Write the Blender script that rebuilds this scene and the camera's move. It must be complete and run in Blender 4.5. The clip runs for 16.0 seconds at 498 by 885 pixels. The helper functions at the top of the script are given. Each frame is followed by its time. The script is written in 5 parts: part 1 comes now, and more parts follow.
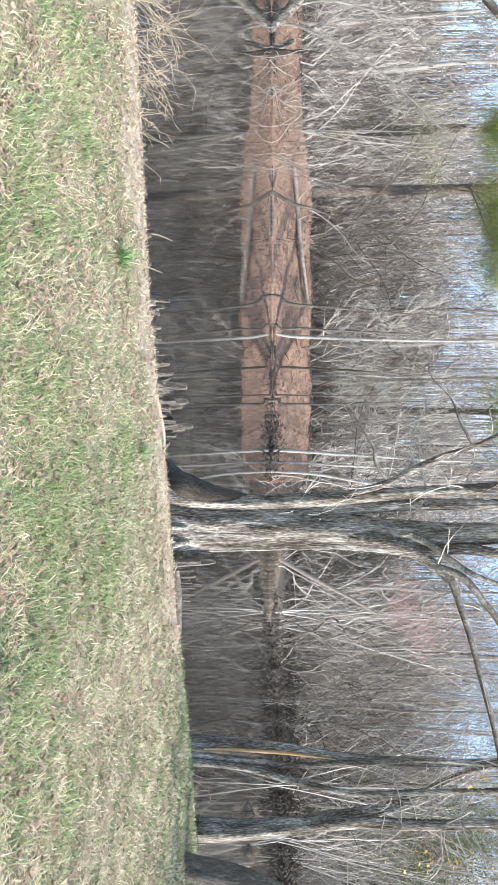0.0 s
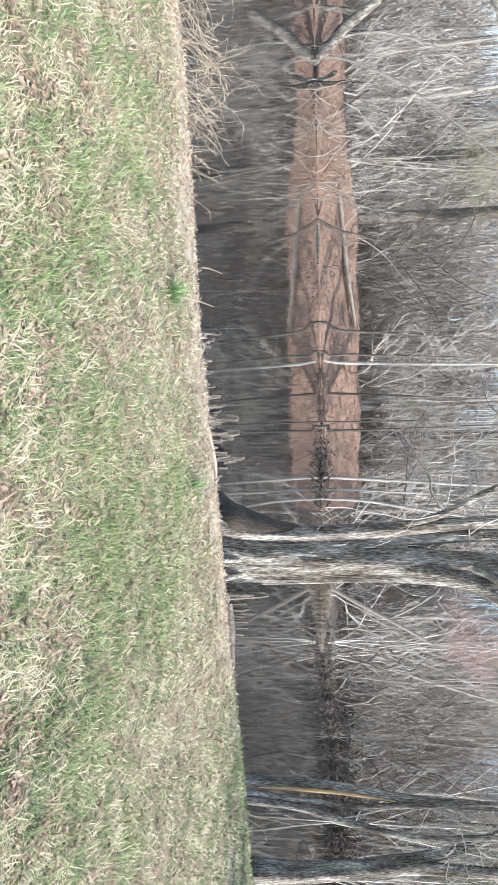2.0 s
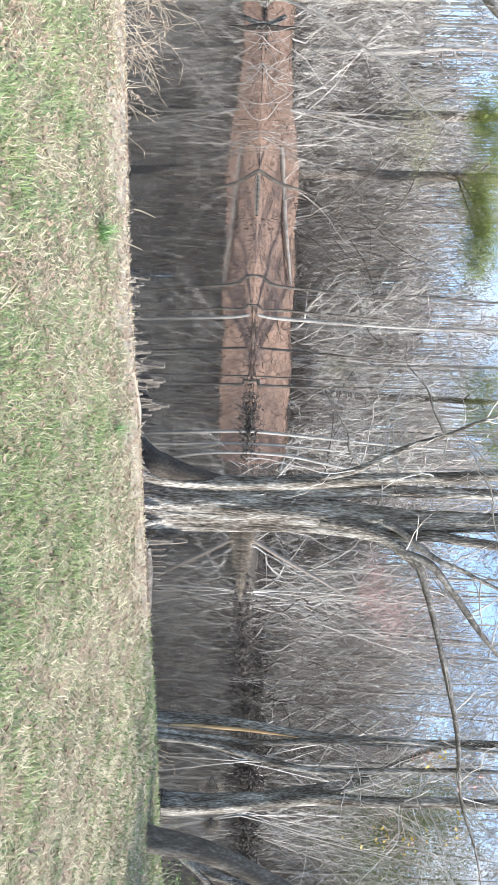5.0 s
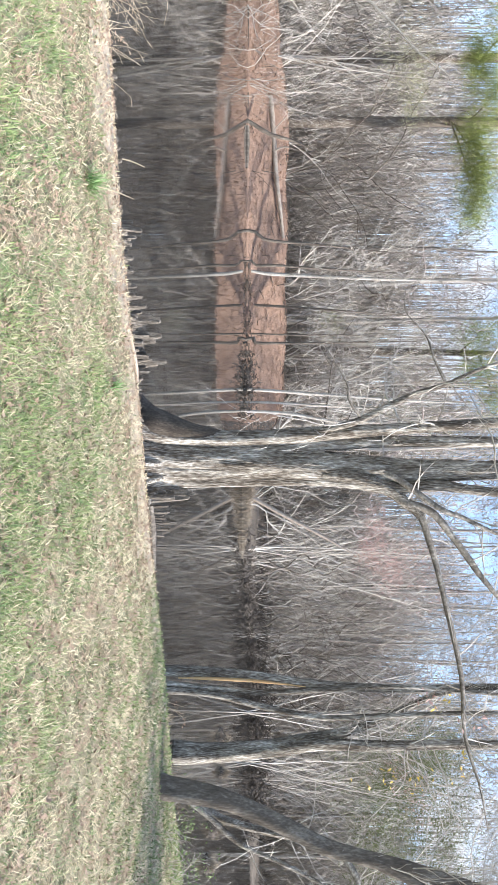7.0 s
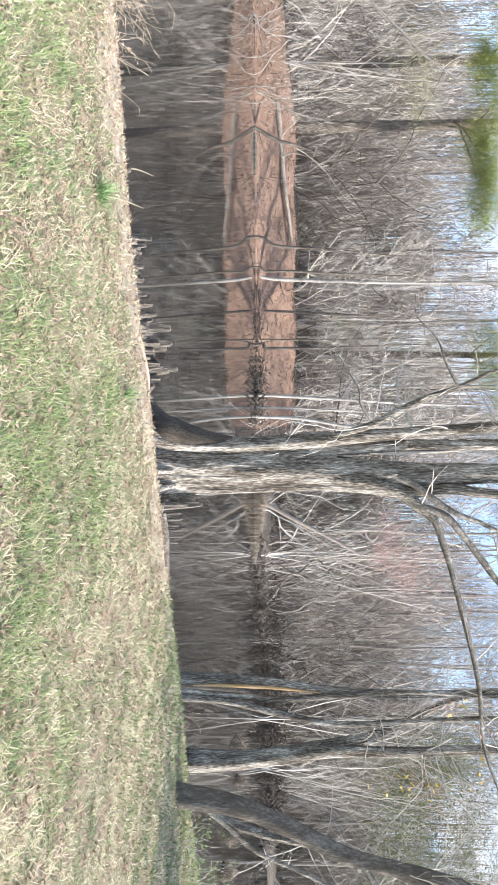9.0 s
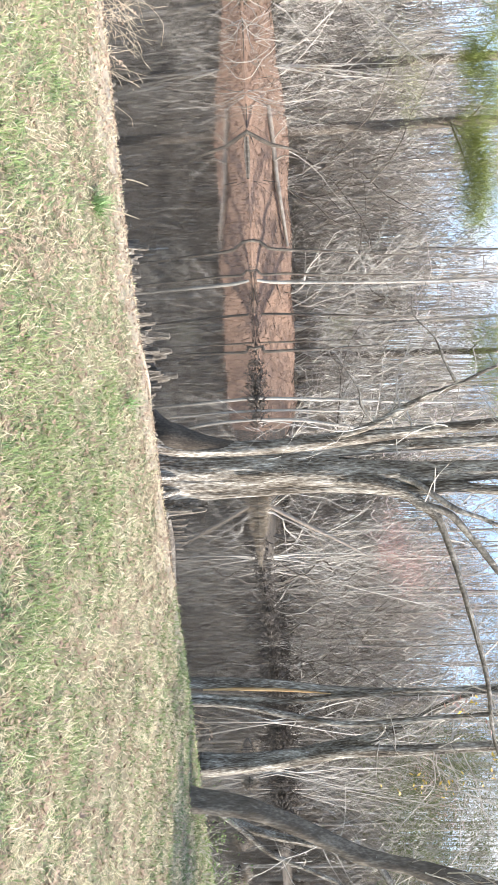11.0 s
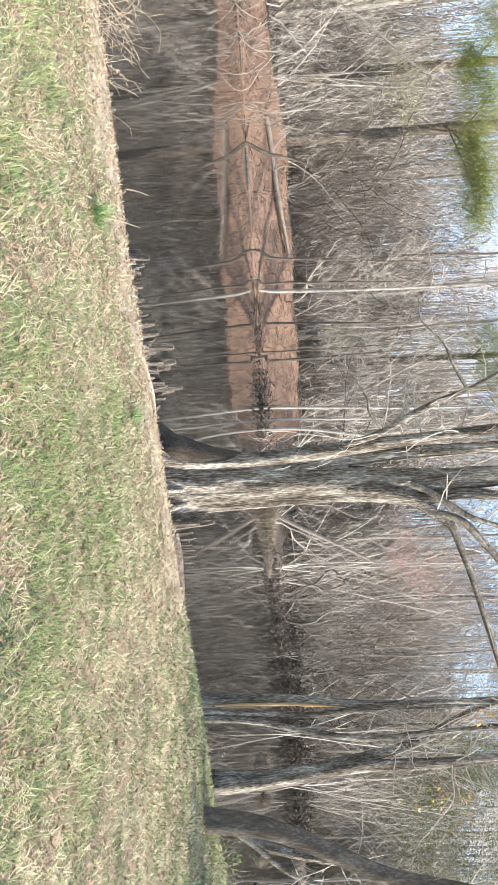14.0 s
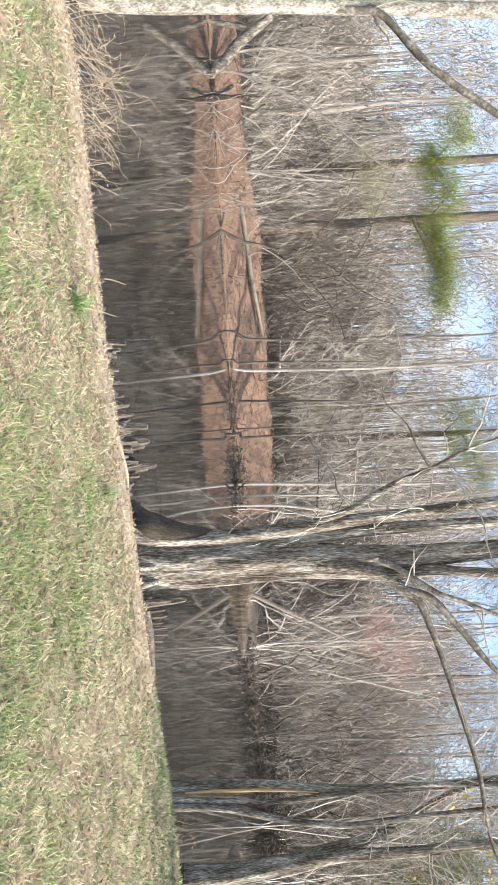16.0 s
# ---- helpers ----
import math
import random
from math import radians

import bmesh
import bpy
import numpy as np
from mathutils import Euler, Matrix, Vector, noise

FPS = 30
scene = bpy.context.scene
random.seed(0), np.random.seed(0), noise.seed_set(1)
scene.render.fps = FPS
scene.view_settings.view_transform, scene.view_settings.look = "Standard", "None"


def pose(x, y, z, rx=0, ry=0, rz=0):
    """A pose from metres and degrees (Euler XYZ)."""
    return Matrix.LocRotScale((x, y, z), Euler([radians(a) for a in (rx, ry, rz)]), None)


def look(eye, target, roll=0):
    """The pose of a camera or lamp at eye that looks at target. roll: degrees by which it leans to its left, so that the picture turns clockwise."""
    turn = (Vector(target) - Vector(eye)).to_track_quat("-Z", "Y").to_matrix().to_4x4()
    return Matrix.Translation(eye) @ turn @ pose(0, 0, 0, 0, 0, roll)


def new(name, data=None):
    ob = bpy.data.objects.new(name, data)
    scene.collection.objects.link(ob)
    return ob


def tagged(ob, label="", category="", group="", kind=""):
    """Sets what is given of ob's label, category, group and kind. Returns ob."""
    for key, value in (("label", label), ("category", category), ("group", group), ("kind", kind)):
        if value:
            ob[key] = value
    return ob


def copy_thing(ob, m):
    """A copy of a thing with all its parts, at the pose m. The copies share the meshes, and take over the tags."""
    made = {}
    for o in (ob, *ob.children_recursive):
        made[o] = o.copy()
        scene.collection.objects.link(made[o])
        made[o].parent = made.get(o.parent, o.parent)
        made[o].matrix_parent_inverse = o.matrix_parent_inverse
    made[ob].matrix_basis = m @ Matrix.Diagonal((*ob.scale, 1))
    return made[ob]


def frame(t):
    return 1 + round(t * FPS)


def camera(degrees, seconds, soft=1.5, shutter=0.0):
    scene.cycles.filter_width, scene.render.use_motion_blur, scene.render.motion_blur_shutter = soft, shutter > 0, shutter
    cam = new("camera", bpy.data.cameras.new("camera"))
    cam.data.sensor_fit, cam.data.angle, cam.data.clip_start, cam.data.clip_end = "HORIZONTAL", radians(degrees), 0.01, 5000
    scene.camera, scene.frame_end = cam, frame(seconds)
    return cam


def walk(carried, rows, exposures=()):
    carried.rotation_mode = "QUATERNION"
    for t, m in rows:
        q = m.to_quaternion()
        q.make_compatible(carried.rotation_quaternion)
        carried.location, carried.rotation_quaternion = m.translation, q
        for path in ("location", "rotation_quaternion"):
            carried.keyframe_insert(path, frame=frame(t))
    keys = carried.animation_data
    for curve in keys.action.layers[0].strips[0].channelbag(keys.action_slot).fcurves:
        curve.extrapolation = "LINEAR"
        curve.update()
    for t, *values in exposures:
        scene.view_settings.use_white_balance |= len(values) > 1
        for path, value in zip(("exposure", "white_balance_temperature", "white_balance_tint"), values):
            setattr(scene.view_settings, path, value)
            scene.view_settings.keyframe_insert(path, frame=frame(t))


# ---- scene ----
cam = camera(40.0, 16.0, soft=0.8)
PATH = [
    (0, (-0.005, 0.093, 2.352), (-0.004, 2.089, 2.191), 90.1),
    (0.5, (-0.092, 0.117, 2.325), (-0.229, 2.104, 2.106), 90.6),
    (1, (-0.084, 0.155, 2.319), (-0.185, 2.14, 2.073), 89.6),
    (1.5, (-0.055, 0.139, 2.312), (-0.172, 2.122, 2.053), 89.3),
    (2, (-0.081, 0.191, 2.284), (-0.158, 2.17, 1.983), 89.1),
    (2.5, (-0.054, 0.19, 2.299), (-0.132, 2.169, 1.990), 89.2),
    (3, (-0.045, 0.177, 2.314), (-0.111, 2.158, 2.020), 88.8),
    (3.5, (-0.07, 0.171, 2.318), (-0.132, 2.157, 2.057), 90.4),
    (4, (-0.037, 0.112, 2.358), (-0.028, 2.102, 2.129), 92.1),
    (4.5, (-0.037, 0.086, 2.366), (-0.007, 2.083, 2.223), 93.1),
    (4.7, (-0.036, 0.055, 2.391), (0.008, 2.052, 2.278), 93.1),
    (6.8, (0.068, 0.115, 2.336), (0.208, 2.109, 2.258), 87.6),
    (7, (0.062, 0.126, 2.344), (0.237, 2.118, 2.261), 90.7),
    (7.5, (-0.004, 0.174, 2.324), (0.165, 2.166, 2.238), 91.4),
    (8, (-0.035, 0.212, 2.301), (0.029, 2.206, 2.134), 89.9),
    (8.5, (0.017, 0.201, 2.311), (0.091, 2.195, 2.148), 89.6),
    (9, (0.052, 0.132, 2.333), (0.211, 2.124, 2.217), 89.9),
    (9.2, (0.051, 0.107, 2.344), (0.201, 2.099, 2.234), 88.7),
    (11.3, (0.028, 0.057, 2.334), (0.183, 2.049, 2.210), 87.9),
    (11.5, (0.044, 0.074, 2.330), (0.232, 2.062, 2.190), 88.1),
    (12, (0.054, 0.121, 2.356), (0.259, 2.109, 2.269), 89.7),
    (12.5, (0.103, 0.168, 2.346), (0.255, 2.161, 2.260), 87.9),
    (13, (0.101, 0.156, 2.338), (0.3, 2.146, 2.280), 88.0),
    (13.5, (0.082, 0.214, 2.318), (0.302, 2.2, 2.226), 87.5),
    (14, (0.032, 0.256, 2.295), (0.152, 2.25, 2.159), 86.7),
    (14.5, (-0.047, 0.201, 2.313), (-0.054, 2.198, 2.183), 87.8),
    (15, (-0.111, 0.031, 2.369), (-0.301, 2.022, 2.310), 86.6),
    (15.5, (-0.095, -0.087, 2.399), (-0.344, 1.898, 2.377), 86.6),
    (16, (-0.007, -0.039, 2.373), (-0.103, 1.958, 2.323), 86.5),
]
walk(cam, [(t, look(eye, target, roll)) for t, eye, target, roll in PATH],
     exposures=[(0, 1.02, 6350, 10), (4.5, 1.02, 6200, 10), (7, 1.1, 6450, 12), (9, 1.14, 6550, 12), (11.5, 1.2, 6750, 11), (13.5, 1.08, 6950, 11), (16, 0.98, 7150, 12)])


# ---- world, sun, exposure ----
SUN_EL, SUN_AZ = radians(38), radians(108)      # azimuth clockwise from +y
sun_way = Vector((math.sin(SUN_AZ) * math.cos(SUN_EL), math.cos(SUN_AZ) * math.cos(SUN_EL), math.sin(SUN_EL)))
world = bpy.data.worlds.new("sky")
scene.world = world
world.use_nodes = True
sky = world.node_tree.nodes.new("ShaderNodeTexSky")
sky.sky_type, sky.sun_disc = "NISHITA", False
sky.sun_elevation, sky.sun_rotation = SUN_EL, SUN_AZ
sky.dust_density, sky.air_density, sky.ozone_density = 0.4, 1.0, 1.4
# broken fair-weather cloud over the whole sky
k_tc, k_mp, k_no, k_rp, k_mx = (world.node_tree.nodes.new("ShaderNode" + k) for k in ("TexCoord", "Mapping", "TexNoise", "ValToRGB", "Mix"))
k_mp.inputs["Scale"].default_value = (1, 1, 2.4)
k_no.inputs["Scale"].default_value, k_no.inputs["Detail"].default_value = 3.2, 7
k_rp.color_ramp.elements[0].position, k_rp.color_ramp.elements[1].position = 0.52, 0.64
k_mx.data_type = "RGBA"
k_mx.inputs["B"].default_value = (3.1, 3.2, 3.35, 1)
for a, b in ((k_tc.outputs["Generated"], k_mp.inputs["Vector"]), (k_mp.outputs[0], k_no.inputs["Vector"]), (k_no.outputs[0], k_rp.inputs[0]), (k_rp.outputs[0], k_mx.inputs["Factor"]),
             (sky.outputs[0], k_mx.inputs["A"]), (k_mx.outputs["Result"], world.node_tree.nodes["Background"].inputs[0])):
    world.node_tree.links.new(a, b)
world.node_tree.nodes["Background"].inputs[1].default_value = 0.19
sun = new("sun", bpy.data.lights.new("sun", "SUN"))
sun.data.energy, sun.data.angle, sun.data.color = 5.0, radians(1.8), (1.0, 0.955, 0.88)
sun.matrix_world = look(sun_way * 80, (0, 0, 0))


# ---- materials ----
def material(name, colours, scale=6.0, fine=60.0, rough=0.85, bump=0.3, stretch=(1, 1, 1), island=0.0, per_object=0.0, spec=0.3, dist=0.02):
    """A noise-mottled surface: a ramp through the colours, driven by two scales of noise and, where wanted, by chance per piece."""
    m = bpy.data.materials.new(name)
    m.use_nodes = True
    nt = m.node_tree
    n, lk = nt.nodes, nt.links
    bs = n["Principled BSDF"]
    bs.inputs["Roughness"].default_value = rough
    bs.inputs["Specular IOR Level"].default_value = spec
    tc, mp = n.new("ShaderNodeTexCoord"), n.new("ShaderNodeMapping")
    mp.inputs["Scale"].default_value = stretch
    lk.new(tc.outputs["Object"], mp.inputs["Vector"])
    a, b = n.new("ShaderNodeTexNoise"), n.new("ShaderNodeTexNoise")
    a.inputs["Scale"].default_value, b.inputs["Scale"].default_value = scale, fine
    a.inputs["Detail"].default_value, b.inputs["Detail"].default_value = 5, 4
    for q in (a, b):
        lk.new(mp.outputs[0], q.inputs["Vector"])
    mix = n.new("ShaderNodeMath")
    mix.operation = "MULTIPLY_ADD"
    mix.inputs[1].default_value = 0.5
    half = n.new("ShaderNodeMath")
    half.operation = "MULTIPLY"
    half.inputs[1].default_value = 0.5
    lk.new(b.outputs[0], half.inputs[0])
    lk.new(a.outputs[0], mix.inputs[0])
    lk.new(half.outputs[0], mix.inputs[2])
    out = mix.outputs[0]
    for amount, node, socket in ((island, "ShaderNodeNewGeometry", "Random Per Island"), (per_object, "ShaderNodeObjectInfo", "Random")):
        if amount:
            g, mx = n.new(node), n.new("ShaderNodeMix")
            mx.inputs["Factor"].default_value = amount
            lk.new(out, mx.inputs["A"])
            lk.new(g.outputs[socket], mx.inputs["B"])
            out = mx.outputs["Result"]
    ramp = n.new("ShaderNodeValToRGB")
    k = len(colours)
    lo, hi = (0.3, 0.7) if island + per_object < 0.5 else (0.05, 0.95)
    while len(ramp.color_ramp.elements) < k:
        ramp.color_ramp.elements.new(0.5)
    for i, (e, c) in enumerate(zip(ramp.color_ramp.elements, colours)):
        e.position, e.color = lo + (hi - lo) * i / max(1, k - 1), (*c, 1)
    lk.new(out, ramp.inputs[0])
    lk.new(ramp.outputs[0], bs.inputs["Base Color"])
    if bump:
        bp = n.new("ShaderNodeBump")
        bp.inputs["Strength"].default_value, bp.inputs["Distance"].default_value = bump, dist
        lk.new(mix.outputs[0], bp.inputs["Height"])
        lk.new(bp.outputs[0], bs.inputs["Normal"])
    return m


M_LAWN = material("lawn_soil", [(0.05, 0.052, 0.026), (0.13, 0.118, 0.07), (0.27, 0.235, 0.16), (0.09, 0.10, 0.045)], 2.6, 34, 0.95, 0.6, dist=0.03)
M_BANK = material("bank_litter", [(0.17, 0.145, 0.115), (0.36, 0.31, 0.24), (0.52, 0.46, 0.365)], 3.0, 40, 0.9, 0.7, dist=0.03)
M_CLAY = material("eroded_clay", [(0.13, 0.115, 0.098), (0.26, 0.235, 0.205), (0.42, 0.39, 0.345)], 5.0, 40, 0.9, 0.8, (1, 1, 1), dist=0.03)
M_LITTER = material("far_leaf_litter", [(0.09, 0.058, 0.043), (0.215, 0.14, 0.102), (0.30, 0.20, 0.148), (0.16, 0.105, 0.079), (0.265, 0.18, 0.134)], 1.4, 11, 0.9, 0.6, dist=0.1)
M_BANKLEAF = material("bank_leaf", [(0.19, 0.122, 0.09), (0.285, 0.188, 0.14), (0.37, 0.26, 0.197), (0.45, 0.345, 0.275)], 3, 20, 0.85, 0, island=0.6)
M_FLOOR = material("forest_floor", [(0.05, 0.042, 0.035), (0.11, 0.095, 0.08), (0.19, 0.16, 0.13)], 0.4, 5, 0.95, 0.6, dist=0.1)
M_BED = material("pond_bed", [(0.03, 0.025, 0.02), (0.07, 0.055, 0.04)], 1.0, 9, 0.9, 0.2)
M_BARK = material("grey_bark", [(0.034, 0.027, 0.021), (0.095, 0.078, 0.062), (0.30, 0.274, 0.238), (0.76, 0.73, 0.675)], 6.0, 48, 0.9, 1.0, (1, 1, 0.17), dist=0.05)
M_LICHEN = material("lichen_bark", [(0.07, 0.062, 0.052), (0.20, 0.182, 0.155), (0.44, 0.415, 0.37), (0.66, 0.64, 0.59)], 9, 40, 0.9, 0.8, (1, 1, 0.55), dist=0.03)
M_BRANCH = material("branch_bark", [(0.055, 0.048, 0.042), (0.18, 0.16, 0.138), (0.48, 0.445, 0.395)], 5, 24, 0.9, 0.6, dist=0.02)
M_BARK_PALE = material("pale_bark", [(0.13, 0.115, 0.095), (0.31, 0.285, 0.25), (0.46, 0.43, 0.385), (0.58, 0.55, 0.50)], 2.5, 24, 0.85, 0.6, (1, 1, 0.6), dist=0.02)
M_BARK_DARK = material("dark_bark", [(0.05, 0.041, 0.033), (0.12, 0.10, 0.082), (0.28, 0.248, 0.21)], 5, 30, 0.9, 0.8, (1, 1, 0.25), dist=0.03)
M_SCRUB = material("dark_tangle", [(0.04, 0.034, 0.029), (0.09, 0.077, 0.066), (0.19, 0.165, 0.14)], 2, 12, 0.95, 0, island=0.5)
# darker copy of grey_twig: shade inside the woods is put into its colour
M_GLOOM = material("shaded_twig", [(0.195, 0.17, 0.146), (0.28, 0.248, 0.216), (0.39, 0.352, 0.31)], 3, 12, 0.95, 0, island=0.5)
M_FOREST = material("forest_bark", [(0.11, 0.097, 0.084), (0.24, 0.215, 0.188), (0.45, 0.412, 0.368)], 1.5, 9, 0.9, 0.5, (1, 1, 0.2), per_object=0.35, dist=0.05)
M_TWIG = material("grey_twig", [(0.34, 0.305, 0.267), (0.50, 0.46, 0.41), (0.68, 0.64, 0.585)], 3, 12, 0.9, 0, island=0.5)
M_TWIG_PALE = material("pale_twig", [(0.40, 0.365, 0.325), (0.55, 0.515, 0.468), (0.70, 0.665, 0.61)], 3, 12, 0.9, 0, island=0.5)
M_TWIG_PINK = material("budding_twig", [(0.24, 0.19, 0.178), (0.42, 0.36, 0.338), (0.56, 0.51, 0.485)], 3, 12, 0.9, 0, island=0.6)
M_WOOD = material("split_wood", [(0.36, 0.20, 0.09), (0.50, 0.33, 0.17), (0.60, 0.46, 0.30)], 4, 40, 0.7, 0.4, (1, 1, 0.15))
M_LOG = material("weathered_log", [(0.20, 0.16, 0.13), (0.34, 0.285, 0.235), (0.46, 0.40, 0.335)], 3, 20, 0.9, 0.5, (1, 1, 1), dist=0.03)
M_KNEE = material("cypress_knee", [(0.045, 0.038, 0.032), (0.13, 0.112, 0.094), (0.34, 0.305, 0.26)], 16, 70, 0.9, 1.0, (1, 1, 0.3), dist=0.03)
# mud of stump and mounds; on the buttress it stands in for shade
M_MUD_SHADE = material("mud_and_root_shade", [(0.035, 0.028, 0.023), (0.07, 0.057, 0.046), (0.13, 0.109, 0.089)], 9, 40, 0.95, 0.8, (1, 1, 0.4), dist=0.03)
M_GRASS = material("grass_blade", [(0.40, 0.35, 0.235), (0.25, 0.265, 0.14), (0.09, 0.165, 0.06), (0.15, 0.23, 0.095), (0.44, 0.39, 0.27), (0.29, 0.235, 0.155)], 1.3, 7, 0.7, 0, island=0.5)
M_STRAW = material("straw_blade", [(0.47, 0.395, 0.25), (0.67, 0.595, 0.41), (0.28, 0.22, 0.13), (0.78, 0.71, 0.52)], 2, 9, 0.75, 0, island=0.6)
M_THATCH = material("brown_thatch", [(0.30, 0.20, 0.135), (0.45, 0.335, 0.24), (0.20, 0.135, 0.09), (0.52, 0.42, 0.315)], 2, 9, 0.8, 0, island=0.6)
M_TUFT = material("fresh_grass", [(0.085, 0.165, 0.05), (0.14, 0.26, 0.085), (0.23, 0.35, 0.15), (0.40, 0.42, 0.25)], 4, 12, 0.6, 0, island=0.6)
M_LUSH = material("lush_grass", [(0.085, 0.14, 0.045), (0.15, 0.218, 0.075), (0.23, 0.295, 0.115), (0.36, 0.365, 0.20)], 3, 12, 0.65, 0, island=0.6)
M_LEAF = material("dead_leaf", [(0.15, 0.105, 0.078), (0.29, 0.205, 0.15), (0.40, 0.30, 0.225), (0.50, 0.41, 0.325)], 9, 60, 0.75, 0.4, island=0.4, per_object=0.3)
M_WEED = material("dead_weed", [(0.32, 0.25, 0.175), (0.48, 0.395, 0.285), (0.62, 0.535, 0.41)], 4, 20, 0.8, 0, island=0.6)
M_DRY = material("dry_sedge", [(0.16, 0.13, 0.10), (0.34, 0.28, 0.215), (0.50, 0.43, 0.34)], 4, 20, 0.85, 0, island=0.6)
M_GREEN = material("shrub_leaf", [(0.10, 0.18, 0.05), (0.20, 0.30, 0.10), (0.30, 0.38, 0.16)], 4, 12, 0.6, 0, island=0.6)
M_PINE = material("pine_needles", [(0.16, 0.20, 0.055), (0.31, 0.36, 0.11), (0.48, 0.52, 0.20)], 0.8, 4, 0.7, 0, island=0.5)
M_OLIVE = material("olive_leaf", [(0.20, 0.20, 0.12), (0.31, 0.305, 0.185), (0.42, 0.40, 0.275)], 0.8, 4, 0.7, 0, island=0.6)
M_RED = material("red_leaf", [(0.45, 0.25, 0.22), (0.56, 0.35, 0.31), (0.62, 0.45, 0.40)], 2, 8, 0.7, 0, island=0.6)
M_HAZE = material("far_twig_haze", [(0.25, 0.222, 0.195), (0.36, 0.325, 0.29), (0.48, 0.443, 0.40)], 0.3, 3, 0.95, 0, island=0.4)
M_FAR_GREEN = material("far_evergreen", [(0.085, 0.105, 0.05), (0.16, 0.18, 0.085), (0.27, 0.29, 0.15)], 0.3, 3, 0.9, 0, island=0.5)
M_YELLOW = material("yellow_leaf", [(0.62, 0.40, 0.05), (0.72, 0.55, 0.12), (0.66, 0.33, 0.08)], 4, 12, 0.6, 0, island=0.6)

M_WATER = bpy.data.materials.new("pond_water")
M_WATER.use_nodes = True
wn, wl = M_WATER.node_tree.nodes, M_WATER.node_tree.links
wb = wn["Principled BSDF"]
wb.inputs["Base Color"].default_value = (0.016, 0.0155, 0.0145, 1)
wb.inputs["Roughness"].default_value, wb.inputs["IOR"].default_value = 0.036, 1.33
w_tc, w_mp, w_no, w_bp = (wn.new("ShaderNode" + k) for k in ("TexCoord", "Mapping", "TexNoise", "Bump"))
w_mp.inputs["Scale"].default_value = (0.5, 1.6, 1)
w_no.inputs["Scale"].default_value, w_no.inputs["Detail"].default_value = 1.6, 3
w_bp.inputs["Strength"].default_value, w_bp.inputs["Distance"].default_value = 0.08, 0.02
wl.new(w_tc.outputs["Object"], w_mp.inputs["Vector"])
wl.new(w_mp.outputs[0], w_no.inputs["Vector"])
wl.new(w_no.outputs[0], w_bp.inputs["Height"])
wl.new(w_bp.outputs[0], wb.inputs["Normal"])


# ---- mesh helpers ----
def mesh_from(name, V, F, mats, smooth=True, index=None):
    """A mesh from an array of corners and an array (or a list of arrays) of polygons."""
    V = np.asarray(V, np.float32).reshape(-1, 3)
    blocks = [np.asarray(f, np.int32) for f in (F if isinstance(F, list) else [F]) if len(f)]
    loops = np.concatenate([f.ravel() for f in blocks])
    sizes = np.concatenate([np.full(len(f), f.shape[1], np.int32) for f in blocks])
    me = bpy.data.meshes.new(name)
    me.vertices.add(len(V))
    me.vertices.foreach_set("co", V.ravel())
    me.loops.add(len(loops))
    me.loops.foreach_set("vertex_index", loops)
    me.polygons.add(len(sizes))
    me.polygons.foreach_set("loop_start", np.concatenate([[0], np.cumsum(sizes)[:-1]]).astype(np.int32))
    me.polygons.foreach_set("use_smooth", np.full(len(sizes), smooth))
    for m in mats if isinstance(mats, (list, tuple)) else [mats]:
        me.materials.append(m)
    if index is not None:
        me.polygons.foreach_set("material_index", np.asarray(index, np.int32))
    me.update(calc_edges=True)
    return me


def part(name, me, parent, label=""):
    ob = new(name, me)
    if parent is not None:
        ob.parent = parent
    return tagged(ob, label, kind="stuff" if name in ("needles", "leaves", "grass_spray", "stalks", "withered_leaves", "yellow_leaves", "red_leaves") else "")


def thing(name, x, y, z, label, category, group="", kind=""):
    ob = new(name)
    ob.location = (x, y, z)
    ob.empty_display_size = 0.2
    return tagged(ob, label, category, group, kind)


def joined(pieces):
    V, F, k = [], [], 0
    for v, f in pieces:
        V.append(v), F.append(f + k)
        k += len(v)
    return np.concatenate(V), np.concatenate(F)


def smooth_line(pts, step):
    """Catmull-Rom through rows of x, y, z, r."""
    P = np.asarray(pts, float)
    P = np.vstack([2 * P[0] - P[1], P, 2 * P[-1] - P[-2]])
    P[0, 3], P[-1, 3] = P[1, 3], P[-2, 3]
    out = []
    for i in range(1, len(P) - 2):
        k = max(2, int(np.linalg.norm(P[i + 1, :3] - P[i, :3]) / step))
        t = np.linspace(0, 1, k, endpoint=False)[:, None]
        a, b, c, d = P[i - 1], P[i], P[i + 1], P[i + 2]
        out.append(0.5 * (2 * b + (c - a) * t + (2 * a - 5 * b + 4 * c - d) * t**2 + (3 * b - 3 * c + d - a) * t**3))
    out.append(P[-2:-1])
    return np.concatenate(out)


